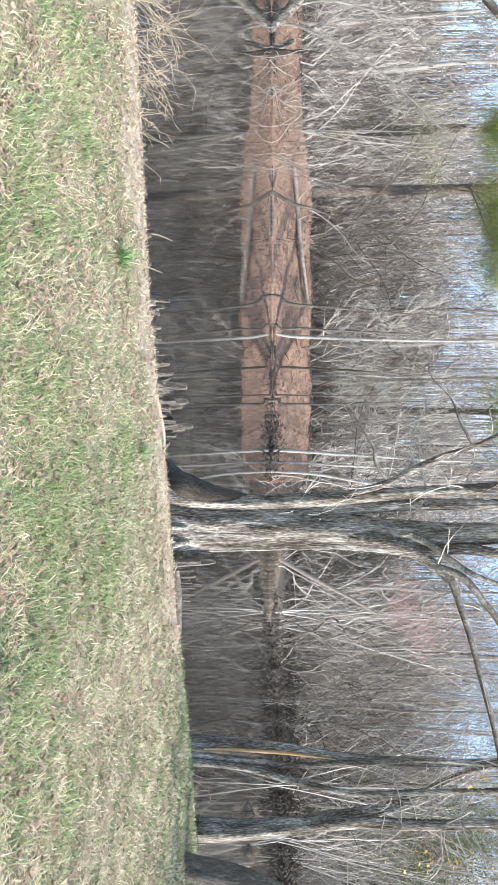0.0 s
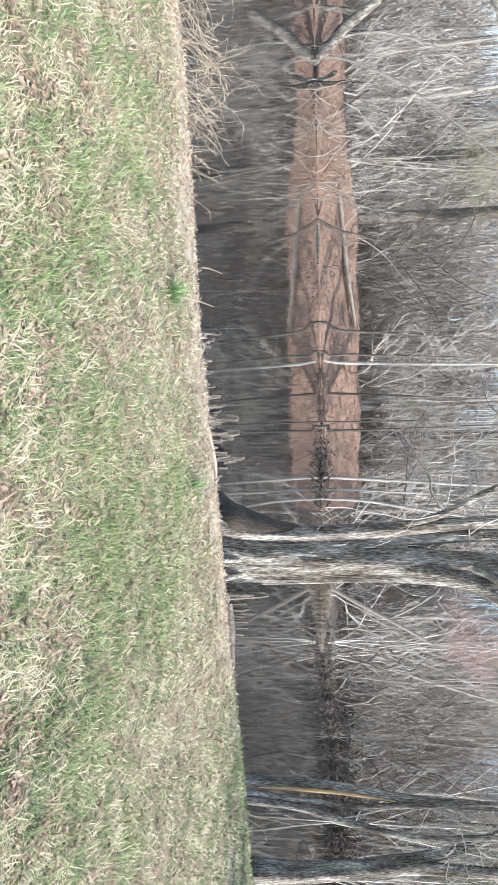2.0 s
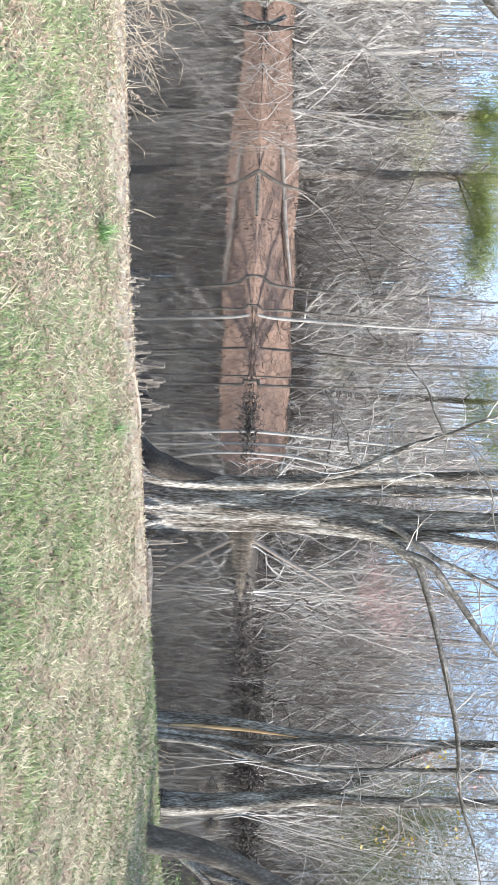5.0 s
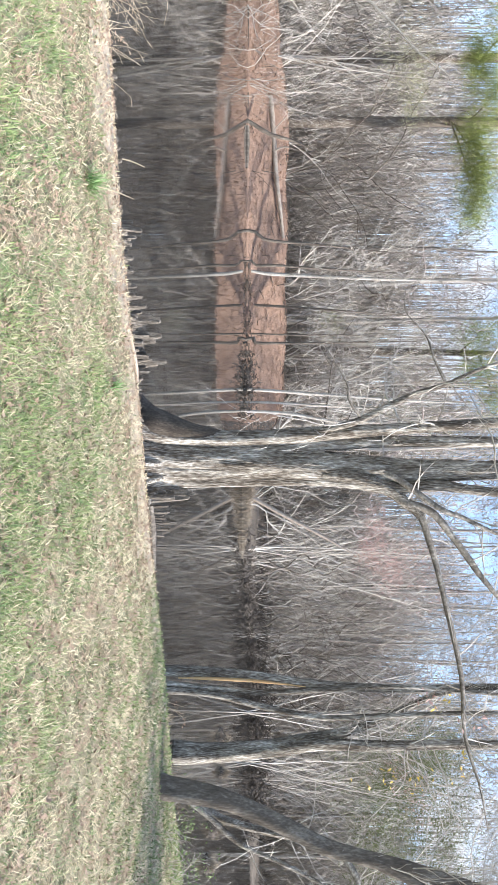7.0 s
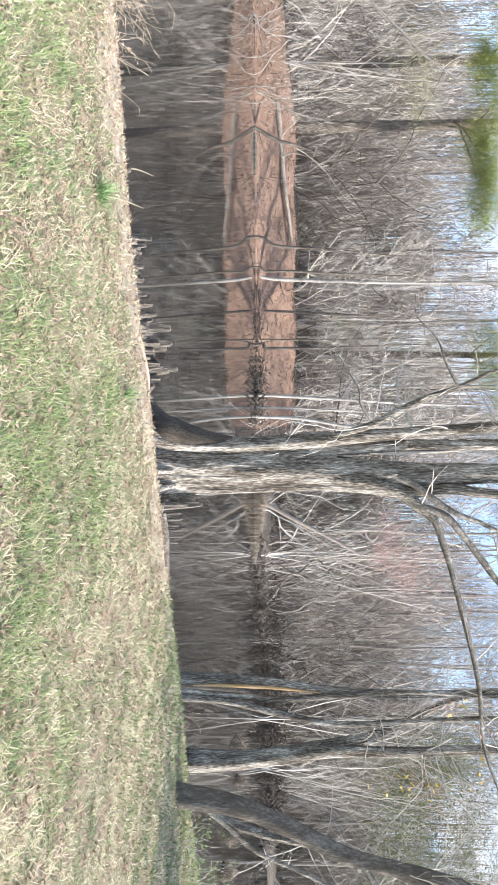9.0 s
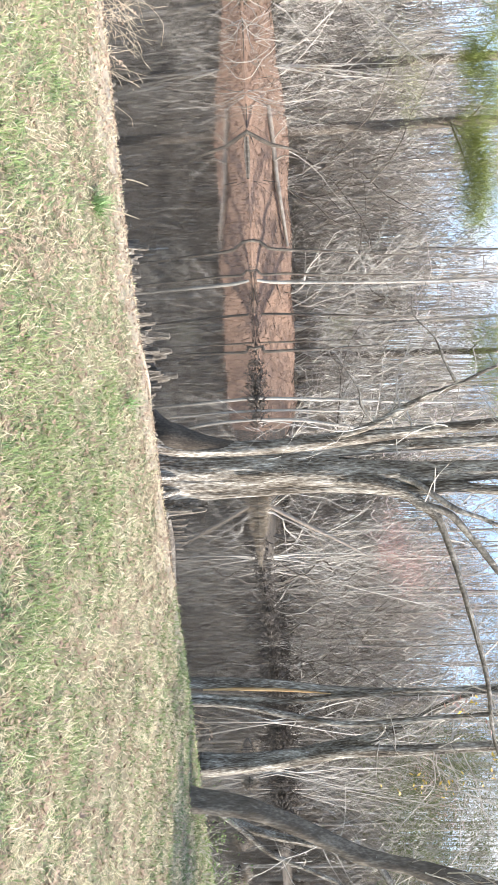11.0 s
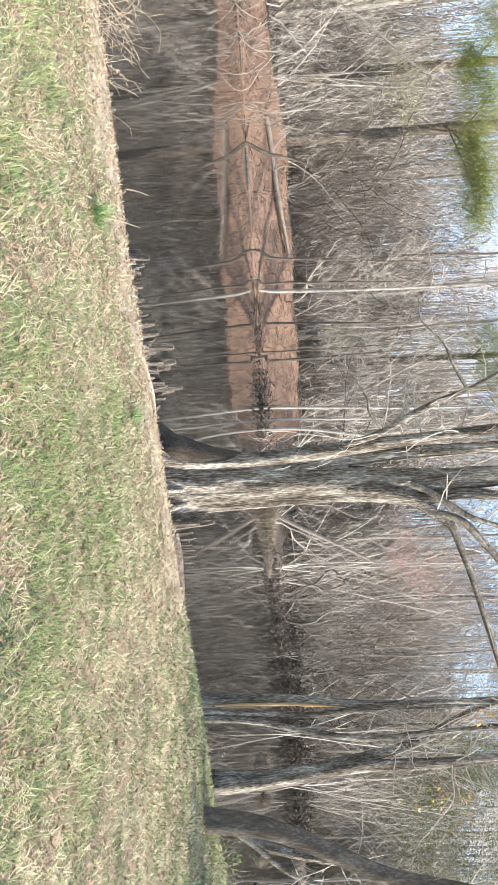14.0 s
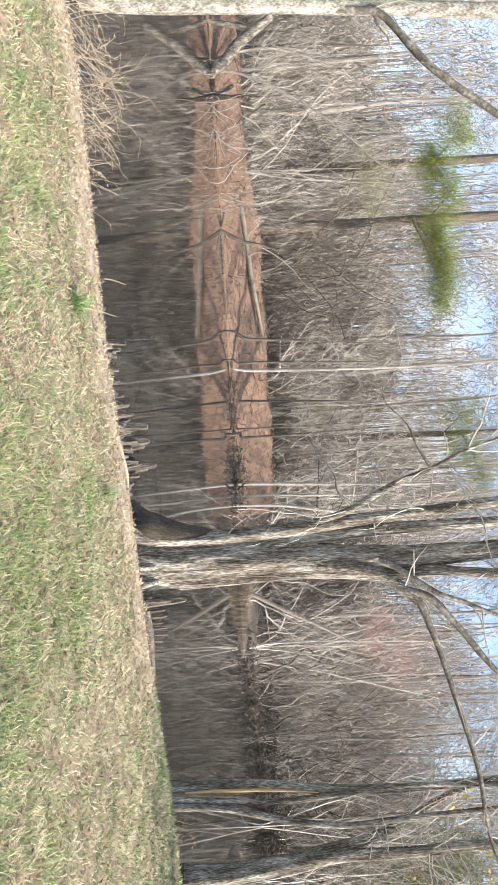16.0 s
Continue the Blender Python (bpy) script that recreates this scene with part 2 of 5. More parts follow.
def tube(pts, n=8, step=0.25, rough=0.06, flute=0.0, seed=0, origin=(0, 0, 0), ridge=0.0):
    """A bark tube along a line, with an uneven surface; closed at the top."""
    L = smooth_line(pts, step)
    rs = np.random.RandomState(seed)
    d = np.gradient(L[:, :3], axis=0)
    d /= np.linalg.norm(d, axis=1)[:, None] + 1e-9
    ref = np.tile([0.13, 0.99, 0.05], (len(L), 1))
    u = np.cross(d, ref)
    u /= np.linalg.norm(u, axis=1)[:, None] + 1e-9
    w = np.cross(d, u)
    th = np.linspace(0, 2 * np.pi, n, endpoint=False)
    ph = rs.rand(4) * 6.28
    walk_noise = np.cumsum(rs.randn(len(L), n) * 0.35, axis=0)
    walk_noise -= walk_noise.mean(0)
    walk_noise = np.tanh(walk_noise * 0.6) + rs.randn(len(L), n) * 0.35
    f = 1 + rough * walk_noise + flute * (np.sin(3 * th + ph[0])[None] + 0.6 * np.sin(5 * th + ph[1])[None])
    if ridge:
        furrow = rs.randn(len(L), n)
        for _ in range(14):
            furrow[1:-1] = (furrow[:-2] + 2 * furrow[1:-1] + furrow[2:]) / 4
        f = f + ridge * np.clip(furrow / furrow.std(), -1.6, 1.2)
    R = np.maximum(L[:, 3:4], 0.002) * f
    V = L[:, None, :3] + R[..., None] * (np.cos(th)[None, :, None] * u[:, None] + np.sin(th)[None, :, None] * w[:, None])
    i, j = np.meshgrid(np.arange(len(L) - 1), np.arange(n), indexing="ij")
    j2 = (j + 1) % n
    F = np.stack([i * n + j, i * n + j2, (i + 1) * n + j2, (i + 1) * n + j], -1).reshape(-1, 4)
    return V.reshape(-1, 3) - np.asarray(origin), F


def prisms(seg, n=3):
    """Thin twigs: rows of x, y, z, x, y, z, r, r to three-sided prisms."""
    S = np.asarray(seg, float).reshape(-1, 8)
    d = S[:, 3:6] - S[:, :3]
    d /= np.linalg.norm(d, axis=1)[:, None] + 1e-9
    ref = np.where(np.abs(d[:, 2:3]) > 0.9, [[1.0, 0, 0]], [[0, 0, 1.0]])
    u = np.cross(d, ref)
    u /= np.linalg.norm(u, axis=1)[:, None] + 1e-9
    w = np.cross(d, u)
    th = np.arange(n) * 2 * np.pi / n
    ring = np.cos(th)[None, :, None] * u[:, None] + np.sin(th)[None, :, None] * w[:, None]
    V = np.stack([S[:, None, :3] + S[:, 6, None, None] * ring, S[:, None, 3:6] + S[:, 7, None, None] * ring], 1).reshape(-1, 3)
    k = np.arange(len(S))[:, None] * 2 * n
    j = np.arange(n if n > 2 else 1)[None]
    j2 = (j + 1) % n
    F = np.stack([k + j, k + j2, k + n + j2, k + n + j], -1).reshape(-1, 4)
    return V, F


def twig_mass(seg, fine):
    """Branches as prisms, and the hair-thin ends (below the radius fine) as flat slivers."""
    S = np.asarray(seg, float).reshape(-1, 8)
    thin = S[:, 6] < fine
    if thin.all() or not thin.any():
        return prisms(S, 2 if thin.all() else 3)
    return joined([prisms(S[~thin], 3), prisms(S[thin], 2)])


def grow(S, rs, p, d, length, r, level, seglen=0.5, wiggle=0.18, lift=0.02, spread=0.9, every=1, ratio=0.55, tip=0.35):
    """A branch with its side twigs, as rows for prisms()."""
    n = max(2, int(length / seglen))
    p, d = np.array(p, float), np.array(d, float)
    for i in range(n):
        d = d + rs.randn(3) * wiggle + np.array([0, 0, lift])
        d /= np.linalg.norm(d)
        q = p + d * length / n
        ra, rb = r * (1 - (1 - tip) * i / n), r * (1 - (1 - tip) * (i + 1) / n)
        S.append((*p, *q, ra, rb))
        if level > 0 and i % every == 0 and i > 0 or (level > 0 and n == 2):
            side = np.cross(d, rs.randn(3))
            side /= np.linalg.norm(side) + 1e-9
            grow(S, rs, q, d + side * spread * (0.6 + 0.8 * rs.rand()), length * ratio * (0.6 + 0.7 * rs.rand()) * (1 - 0.5 * i / n),
                 max(0.004, rb * 0.6), level - 1, seglen * 0.75, wiggle, lift, spread, 1, ratio, tip)
        p = q


def flecks(rs, centre, size, count, leaf, flat=0.7):
    """A ragged clump of small leaves or needle sprays, as triangles."""
    c = np.array(centre) + rs.randn(count, 3) * np.array(size) * 0.5
    c = np.repeat(c[: count // 5], 5, 0) + rs.randn(count // 5 * 5, 3) * leaf * 1.6
    u = rs.randn(len(c), 3) * (1, 1, flat)
    u /= np.linalg.norm(u, axis=1)[:, None]
    w = np.cross(u, rs.randn(len(c), 3))
    w /= np.linalg.norm(w, axis=1)[:, None]
    s = leaf * (0.6 + 0.8 * rs.rand(len(c), 1))
    V = np.stack([c - u * s, c + w * s * 0.42, c + u * s, c - w * s * 0.42], 1).reshape(-1, 3)
    return V, np.arange(len(c) * 4).reshape(-1, 4)


# ---- the lie of the land ----
NEAR_X = [-60, -20, -12, -7.4, -5.7, -4.1, -2.5, -0.8, 0.9, 2.2, 3.6, 6.1, 8.9, 10.3, 13.8, 20, 60]
NEAR_Y = [2, 4, 6.3, 8.05, 9.2, 9.65, 9.95, 10.7, 11.5, 12.0, 12.6, 13.75, 14.6, 15.3, 16.8, 19.1, 25.5]
FAR_X = [-90, -45, -30, -18, -8, -3, 1, 5, 12, 18, 26, 45, 90]
FAR_Y = [38, 45, 48.5, 50, 50.2, 51, 50, 48, 47, 56, 64, 74, 82]


def near_edge(x):
    return np.interp(x, NEAR_X, NEAR_Y)


def far_edge(x):
    return np.interp(x, FAR_X, FAR_Y)


def step01(v):
    v = np.clip(v, 0, 1)
    return v * v * (3 - 2 * v)


def land(x, y):
    """The height of the ground: lawn, pond bed, far bank, wooded slope."""
    x, y = np.asarray(x, float), np.asarray(y, float)
    s = near_edge(x) - y
    wob = 0.02 * np.sin(x * 2.1 + y * 0.7) + 0.02 * np.sin(x * 0.9 - y * 1.7) + 0.005 * np.sin(x * 5.3 + 1.3 * y)
    lawn = 0.02 + 0.10 * step01(s / 0.5) + 0.046 * s + wob * step01(s / 2)
    f = y - far_edge(x)
    steep = 1 - step01((x - 1) / 6)
    bank = 0.02 + (0.35 + 2.2 * steep * (0.6 + 0.4 * step01((x + 27) / 5))) * step01(f / 5.5) ** 0.9 + 0.02 * f + 0.00013 * np.maximum(f - 20, 0) ** 2
    bank = bank + (0.12 * np.sin(x * 0.8 + y * 0.3) + 0.08 * np.sin(x * 1.9 - y)) * step01(f / 3)
    bed = -0.05 - 0.55 * step01(np.minimum(-s, -f) / 3)
    return np.where(s > 0, np.minimum(lawn, 0.7 + 0.004 * s), np.where(f > 0, np.minimum(bank, 16 + 0.01 * f), bed))


def axis_marks(lo, hi, fine, ratio, far):
    mid = np.arange(lo, hi, fine)
    out, back, g = [hi], [lo - fine], fine
    while out[-1] < far[1]:
        g *= ratio
        out.append(out[-1] + g)
    g = fine
    while back[-1] > far[0]:
        g *= ratio
        back.append(back[-1] - g)
    return np.array(back[::-1] + list(mid) + out)


def build_ground():
    xs = axis_marks(-14, 20, 0.2, 1.07, (-700, 700))
    ys = np.concatenate([axis_marks(-2, 20, 0.2, 1.25, (-300, 21))[:-1], np.arange(20.5, 44, 1.5), np.arange(44, 90, 0.6), 90 * 1.06 ** np.arange(40)])
    X, Y = np.meshgrid(xs, ys)
    V = np.stack([X, Y, land(X, Y)], -1).reshape(-1, 3)
    h, w = X.shape
    i, j = np.meshgrid(np.arange(h - 1), np.arange(w - 1), indexing="ij")
    F = np.stack([i * w + j, i * w + j + 1, (i + 1) * w + j + 1, (i + 1) * w + j], -1).reshape(-1, 4)
    c = V[F].mean(1)
    s, f = near_edge(c[:, 0]) - c[:, 1], c[:, 1] - far_edge(c[:, 0])
    ragged = 0.25 * np.sin(c[:, 0] * 3.1) + 0.15 * np.sin(c[:, 0] * 7.7)
    index = np.where(s > 1.3 + ragged * 1.5 - 0.9 * step01((c[:, 0] - 3) / 3), 0, np.where(s > -0.1, 1, np.where(f < 0, 4, 3)))
    index = np.where((s > -0.1) & (s < 0.5 + ragged * 0.6) & (c[:, 0] < -0.3), 5, index)
    index = np.where((f > 0) & (f < 13) & (c[:, 0] < 3 + 3 * ragged), 2, index)
    tagged(new("ground", mesh_from("ground", V, F, [M_LAWN, M_BANK, M_LITTER, M_FLOOR, M_BED, M_CLAY], True, index)),
           "mown lawn running down to a pond and a leaf-covered far bank", "ground", kind="structure")
    water = new("water", mesh_from("water", [(-300, -5, 0), (300, -5, 0), (300, 130, 0), (-300, 130, 0)], np.array([[0, 1, 2, 3]]), M_WATER))
    tagged(water, "still brown pond water mirroring the bare trees", "pond", kind="structure")


build_ground()


def set_on(x, y):
    return float(land(x, y))


# ---- the large multi-stemmed tree at the water's edge ----
EYE = np.array([0.05, 0.13, 2.17])


def nearer(pts, k):
    """The same line moved along the sight from the path by the factor k."""
    return [(*(EYE + (np.array(p[:3]) - EYE) * k), p[3] * k) for p in pts]


def twigs_along(S, rs, line, count, length, r, start=0.3, level=2, lift=0.03, spread=0.9, side=None):
    L = smooth_line(line, 0.3)
    for _ in range(count):
        i = int((start + (1 - start) * rs.rand()) * (len(L) - 2))
        d = rs.randn(3) * (1, 0.8, 0.6) + (0, 0, 0.5)
        if side is not None:
            d = d * 0.6 + np.array(side)
        grow(S, rs, L[i, :3], d / np.linalg.norm(d), length * (0.5 + rs.rand()), min(r, L[i, 3] * 0.6), level, 0.22, 0.16, lift, spread)


def bark_tree(name, label, stems, twig_spec, bark, twig, category="tree", sides=12, step=0.16, flute=0.05, rough=0.05, group="", seed=1, ridge=0.0):
    """A tree from its stem lines: rows of (part name, line). The first line's foot is the thing's origin; lines named trunk grow together."""
    foot = stems[0][1][0]
    t = thing(name, foot[0], foot[1], foot[2], label, category, group)
    rs = np.random.RandomState(seed)
    o = np.array(foot[:3])
    named = {}
    for k, (pname, line) in enumerate(stems):
        thick = line[0][3] > 0.09
        named.setdefault(pname + "|" + str(k if pname != "trunk" else 0), []).append(tube(line, sides if thick else 8, step, rough, flute if thick else 0, seed + k, o, ridge if thick else 0))
    skins = {"branch": M_BRANCH, "limb": M_BRANCH, "root": M_MUD_SHADE}
    for key, pieces in named.items():
        pname = key.split("|")[0]
        part(pname, mesh_from(pname, *joined(pieces), skins.get(pname, bark)), t)
    S = []
    for line, count, length, r, start, level, lift, side in twig_spec:
        twigs_along(S, rs, line, count, length, r, start, level, lift, 0.9, side)
    if S:
        V, F = twig_mass(S, 0.009)
        part("crown", mesh_from("crown", V - o, F, twig), t)
    return t


K = 0.955
ST_A = nearer([(0.90, 12.4, -0.22, 0.31), (0.99, 12.4, 0.2, 0.235), (1.05, 12.4, 0.6, 0.195), (1.09, 12.4, 1.2, 0.164), (1.05, 12.4, 2.21, 0.143), (0.96, 12.4, 3.22, 0.123), (0.88, 12.4, 4.22, 0.102), (0.75, 12.4, 6.03, 0.092), (0.5, 12.6, 9.0, 0.06), (0.2, 12.9, 12.0, 0.02)], K)
ST_A2 = nearer([(1.1, 12.5, 1.8, 0.14), (1.17, 12.5, 3.28, 0.103), (1.11, 12.5, 4.24, 0.103), (1.09, 12.5, 6.06, 0.093), (1.15, 12.8, 9.5, 0.05), (1.0, 13, 12.5, 0.02)], K)
ST_B = nearer([(0.95, 12.35, 3.0, 0.08), (0.87, 12.3, 3.3, 0.061), (0.71, 12.3, 3.81, 0.061), (0.41, 12.3, 4.4, 0.061), (0.23, 12.3, 4.79, 0.051), (0.05, 12.3, 5.33, 0.041), (-0.24, 12.3, 5.97, 0.03), (-0.6, 12.2, 7.2, 0.012)], K)
ST_BT = nearer([(0.06, 12.3, 5.3, 0.028), (-0.39, 12.3, 5.07, 0.022), (-0.78, 12.3, 4.92, 0.016), (-1.18, 12.3, 4.57, 0.011), (-1.56, 12.3, 4.54, 0.006)], K)
ST_BU = nearer([(0.7, 12.3, 3.85, 0.03), (0.35, 12.2, 3.6, 0.022), (0.05, 12.2, 3.55, 0.016), (-0.6, 12.2, 3.15, 0.006)], K)
ST_C = nearer([(1.38, 12.5, -0.18, 0.42), (1.40, 12.5, 0.2, 0.34), (1.43, 12.5, 0.67, 0.30), (1.48, 12.5, 1.7, 0.279), (1.58, 12.5, 3.24, 0.258), (1.64, 12.5, 4.5, 0.217), (1.6, 12.5, 6.08, 0.165), (1.5, 12.7, 9.5, 0.09), (1.7, 13, 13, 0.02)], K)
ST_C1 = nearer([(1.65, 12.4, 3.2, 0.15), (1.74, 12.3, 3.8, 0.12), (1.92, 12.3, 4.47, 0.091), (1.86, 12.3, 5.21, 0.091), (1.95, 12.3, 6.02, 0.081), (2.2, 12.3, 9.0, 0.04), (2.3, 12.4, 11.5, 0.015)], K)
ST_D = nearer([(1.88, 12.55, -0.15, 0.25), (1.86, 12.55, 0.2, 0.185), (1.85, 12.55, 0.6, 0.15), (1.84, 12.52, 1.21, 0.135), (1.8, 12.48, 2.21, 0.128), (1.79, 12.42, 3.21, 0.121), (1.9, 12.32, 4.2, 0.111), (2.16, 12.25, 4.65, 0.095), (2.4, 12.2, 4.92, 0.07)], K)
ST_D1 = nearer([(2.1, 12.26, 4.6, 0.07), (2.35, 12.2, 4.88, 0.066), (2.79, 12.2, 5.05, 0.06), (3.3, 12.2, 5.21, 0.05), (4.12, 12.2, 5.43, 0.05), (4.94, 12.2, 5.64, 0.045), (5.57, 12.2, 5.75, 0.04), (6.2, 12.2, 5.79, 0.036), (6.73, 12.2, 5.9, 0.03), (7.36, 12.2, 6.12, 0.02), (8.2, 12.2, 6.3, 0.01)], K)
ST_D2 = nearer([(2.02, 12.28, 4.42, 0.07), (2.16, 12.22, 4.65, 0.075), (2.33, 12.2, 5.1, 0.07), (2.79, 12.2, 5.5, 0.06), (3.19, 12.2, 5.8, 0.06), (3.5, 12.2, 6.03, 0.05), (4.4, 12.3, 6.8, 0.02)], K)
ST_E = nearer([(1.64, 12.42, 4.1, 0.08), (1.75, 12.25, 4.5, 0.06), (2.21, 12.1, 5.17, 0.05), (2.41, 12.1, 5.66, 0.04), (2.56, 12.1, 5.97, 0.035), (3.0, 12.1, 7.0, 0.015)], K)
ST_MID = nearer([(1.15, 12.5, -0.2, 0.26), (1.2, 12.48, 0.4, 0.19), (1.27, 12.46, 1.2, 0.15), (1.28, 12.46, 2.2, 0.14), (1.3, 12.5, 3.2, 0.10)], K)
ST_MID2 = nearer([(1.66, 12.4, -0.2, 0.27), (1.66, 12.4, 0.3, 0.19), (1.66, 12.42, 1.0, 0.15), (1.66, 12.44, 2.2, 0.14), (1.7, 12.46, 3.2, 0.10)], K)
# root on the side away from the sun, its shade put into the colour
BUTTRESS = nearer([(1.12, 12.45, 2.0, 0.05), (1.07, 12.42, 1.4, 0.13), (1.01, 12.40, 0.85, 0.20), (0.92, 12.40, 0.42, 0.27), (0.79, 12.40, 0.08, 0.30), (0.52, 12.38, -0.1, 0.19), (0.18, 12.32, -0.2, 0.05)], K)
FOOT_ROOTS = [nearer(line, K) for line in (
    [(1.5, 12.3, 0.42, 0.05), (1.52, 12.16, 0.2, 0.05), (1.5, 12.02, 0.02, 0.045), (1.46, 11.8, -0.02, 0.03), (1.42, 11.6, -0.06, 0.015)],
    [(1.75, 12.35, 0.4, 0.045), (1.8, 12.22, 0.22, 0.05), (1.84, 12.08, 0.05, 0.045), (1.88, 11.9, 0.0, 0.03), (1.95, 11.7, -0.05, 0.012)],
    [(1.95, 12.5, 0.35, 0.06), (2.06, 12.4, 0.16, 0.06), (2.2, 12.3, 0.05, 0.05), (2.4, 12.2, 0.0, 0.03), (2.62, 12.15, -0.05, 0.012)])]
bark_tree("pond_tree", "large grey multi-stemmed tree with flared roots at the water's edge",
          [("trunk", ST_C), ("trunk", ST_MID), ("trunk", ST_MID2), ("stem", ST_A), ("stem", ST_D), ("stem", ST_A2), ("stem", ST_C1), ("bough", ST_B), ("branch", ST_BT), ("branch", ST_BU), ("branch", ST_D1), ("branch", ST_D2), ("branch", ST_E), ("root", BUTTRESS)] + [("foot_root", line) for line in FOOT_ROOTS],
          [(ST_B, 20, 1.5, 0.014, 0.2, 2, 0.02, None), (ST_D1, 24, 1.1, 0.014, 0.1, 2, 0.02, None), (ST_D2, 10, 1.2, 0.014, 0.2, 2, 0.02, None), (ST_A, 12, 1.6, 0.02, 0.4, 2, 0.03, None),
           (ST_C1, 10, 1.6, 0.02, 0.4, 2, 0.03, None), (ST_C, 10, 1.8, 0.02, 0.5, 2, 0.03, None), (ST_E, 6, 1.0, 0.014, 0.3, 2, 0.02, None), (ST_BT, 8, 0.7, 0.008, 0.1, 1, 0.0, None)],
          M_BARK, M_TWIG, sides=52, step=0.045, flute=0.05, rough=0.015, seed=11, ridge=0.06)

# ---- trees on the near bank beside it ----
P1 = [(6.21, 14.2, -0.19, 0.115), (6.27, 14.2, 1.61, 0.105), (6.45, 14.2, 3.41, 0.094), (6.47, 14.2, 5.18, 0.082), (6.4, 14.2, 6.72, 0.07), (6.3, 14.3, 10.5, 0.02)]
PY = [(6.33, 14.09, 0.3, 0.015), (6.32, 14.085, 0.9, 0.035), (6.35, 14.085, 1.98, 0.035), (6.45, 14.1, 3.0, 0.012)]
P2 = [(6.45, 14.1, -0.18, 0.075), (6.55, 14.1, 1.26, 0.07), (6.6, 14.1, 2.21, 0.07), (6.5, 14.1, 3.4, 0.064), (6.4, 14.12, 5.04, 0.05), (6.5, 14.0, 7.5, 0.03), (6.7, 14.0, 9.5, 0.012)]
P3 = [(6.56, 14.0, -0.11, 0.075), (6.63, 14.0, 1.03, 0.069), (6.89, 14.0, 2.21, 0.069), (7.07, 14.0, 3.39, 0.064), (6.98, 14.0, 4.79, 0.058), (6.87, 14.0, 6.67, 0.046), (6.9, 14, 9.5, 0.012)]
clump = bark_tree("bank_tree", "clump of three slim grey stems, one split open to orange wood", [("trunk", P1), ("stem", P2), ("stem", P3)],
                  [(P1, 12, 1.4, 0.015, 0.4, 2, 0.0, None), (P3, 12, 1.3, 0.014, 0.35, 2, 0.0, None), (P2, 8, 1.2, 0.014, 0.4, 2, 0.0, None)], M_BARK, M_TWIG, sides=24, step=0.08, rough=0.02, ridge=0.05, seed=21, group="trees along the near bank")
part("split_wood", mesh_from("split_wood", *tube(PY, 6, 0.2, 0.1, 0, 3, P1[0][:3]), M_WOOD), clump, "bare orange split wood")

T2 = [(8.78, 15.5, -0.38, 0.29), (8.77, 15.5, 0.89, 0.225), (8.6, 15.5, 2.21, 0.185), (8.38, 15.5, 3.0, 0.14), (8.1, 15.5, 4.18, 0.102), (7.69, 15.5, 5.08, 0.077), (7.19, 15.5, 6.1, 0.064), (7.0, 15.5, 7.14, 0.051), (6.8, 15.6, 10, 0.015)]
T2B = [(8.66, 15.45, 2.1, 0.16), (8.43, 15.4, 3.26, 0.14), (8.41, 15.4, 4.81, 0.114), (8.3, 15.4, 7.14, 0.102), (8.3, 15.5, 11, 0.03)]
bark_tree("bank_tree", "forked grey tree standing in shallow water by the bank", [("trunk", T2), ("stem", T2B)],
          [(T2, 26, 1.9, 0.016, 0.35, 2, 0.0, None), (T2B, 28, 2.1, 0.017, 0.3, 2, 0.0, None)], M_BARK, M_TWIG, sides=24, step=0.08, rough=0.02, ridge=0.05, seed=31, group="trees along the near bank")
T3 = nearer([(8.40, 13.5, 0.0, 0.27), (8.44, 13.5, 0.3, 0.235), (8.62, 13.5, 1.3, 0.201), (9.04, 13.5, 2.35, 0.178), (9.56, 13.5, 3.4, 0.167), (9.76, 13.5, 4.1, 0.156), (9.99, 13.5, 5.17, 0.145), (10.37, 13.5, 6.48, 0.134), (11.20, 13.6, 9.5, 0.06), (11.80, 13.7, 11.5, 0.02)], 0.93)
T3L = nearer([(9.60, 13.45, 3.75, 0.08), (10.23, 13.4, 4.11, 0.066), (10.61, 13.4, 4.07, 0.061), (11.16, 13.4, 4.31, 0.055), (12.20, 13.3, 4.9, 0.03), (13.30, 13.2, 5.2, 0.01)], 0.93)
T3B = nearer([(9.80, 13.45, 4.4, 0.115), (10.26, 13.4, 5.35, 0.1), (10.98, 13.4, 6.45, 0.088), (12.30, 13.4, 8.6, 0.04), (13.30, 13.4, 10, 0.01)], 0.93)
bark_tree("leaning_tree", "dark leaning tree with a crooked low limb on the bank", [("trunk", T3), ("limb", T3L), ("stem", T3B)],
          [(T3L, 14, 1.2, 0.014, 0.2, 2, 0.0, None), (T3, 26, 1.9, 0.017, 0.35, 2, 0.0, None), (T3B, 20, 1.8, 0.016, 0.3, 2, 0.0, None)], M_BARK_DARK, M_TWIG, sides=24, step=0.08, rough=0.02, ridge=0.05, seed=41, group="trees along the near bank")
T4 = [(10.7, 17.0, -0.1, 0.13), (10.9, 17.0, 0.25, 0.115), (11.41, 17.0, 1.03, 0.10), (11.75, 17.0, 2.38, 0.09), (11.95, 17.0, 3.54, 0.08), (12.49, 17.0, 5.06, 0.065), (13.46, 17.0, 6.84, 0.05), (15, 17, 9.5, 0.02)]
T4B = [(10.75, 16.95, 0.0, 0.09), (11.3, 16.9, 0.7, 0.08), (12.0, 16.9, 1.5, 0.07), (12.5, 16.9, 2.6, 0.055), (13.3, 16.9, 4.2, 0.04), (14.2, 16.9, 6.0, 0.012)]
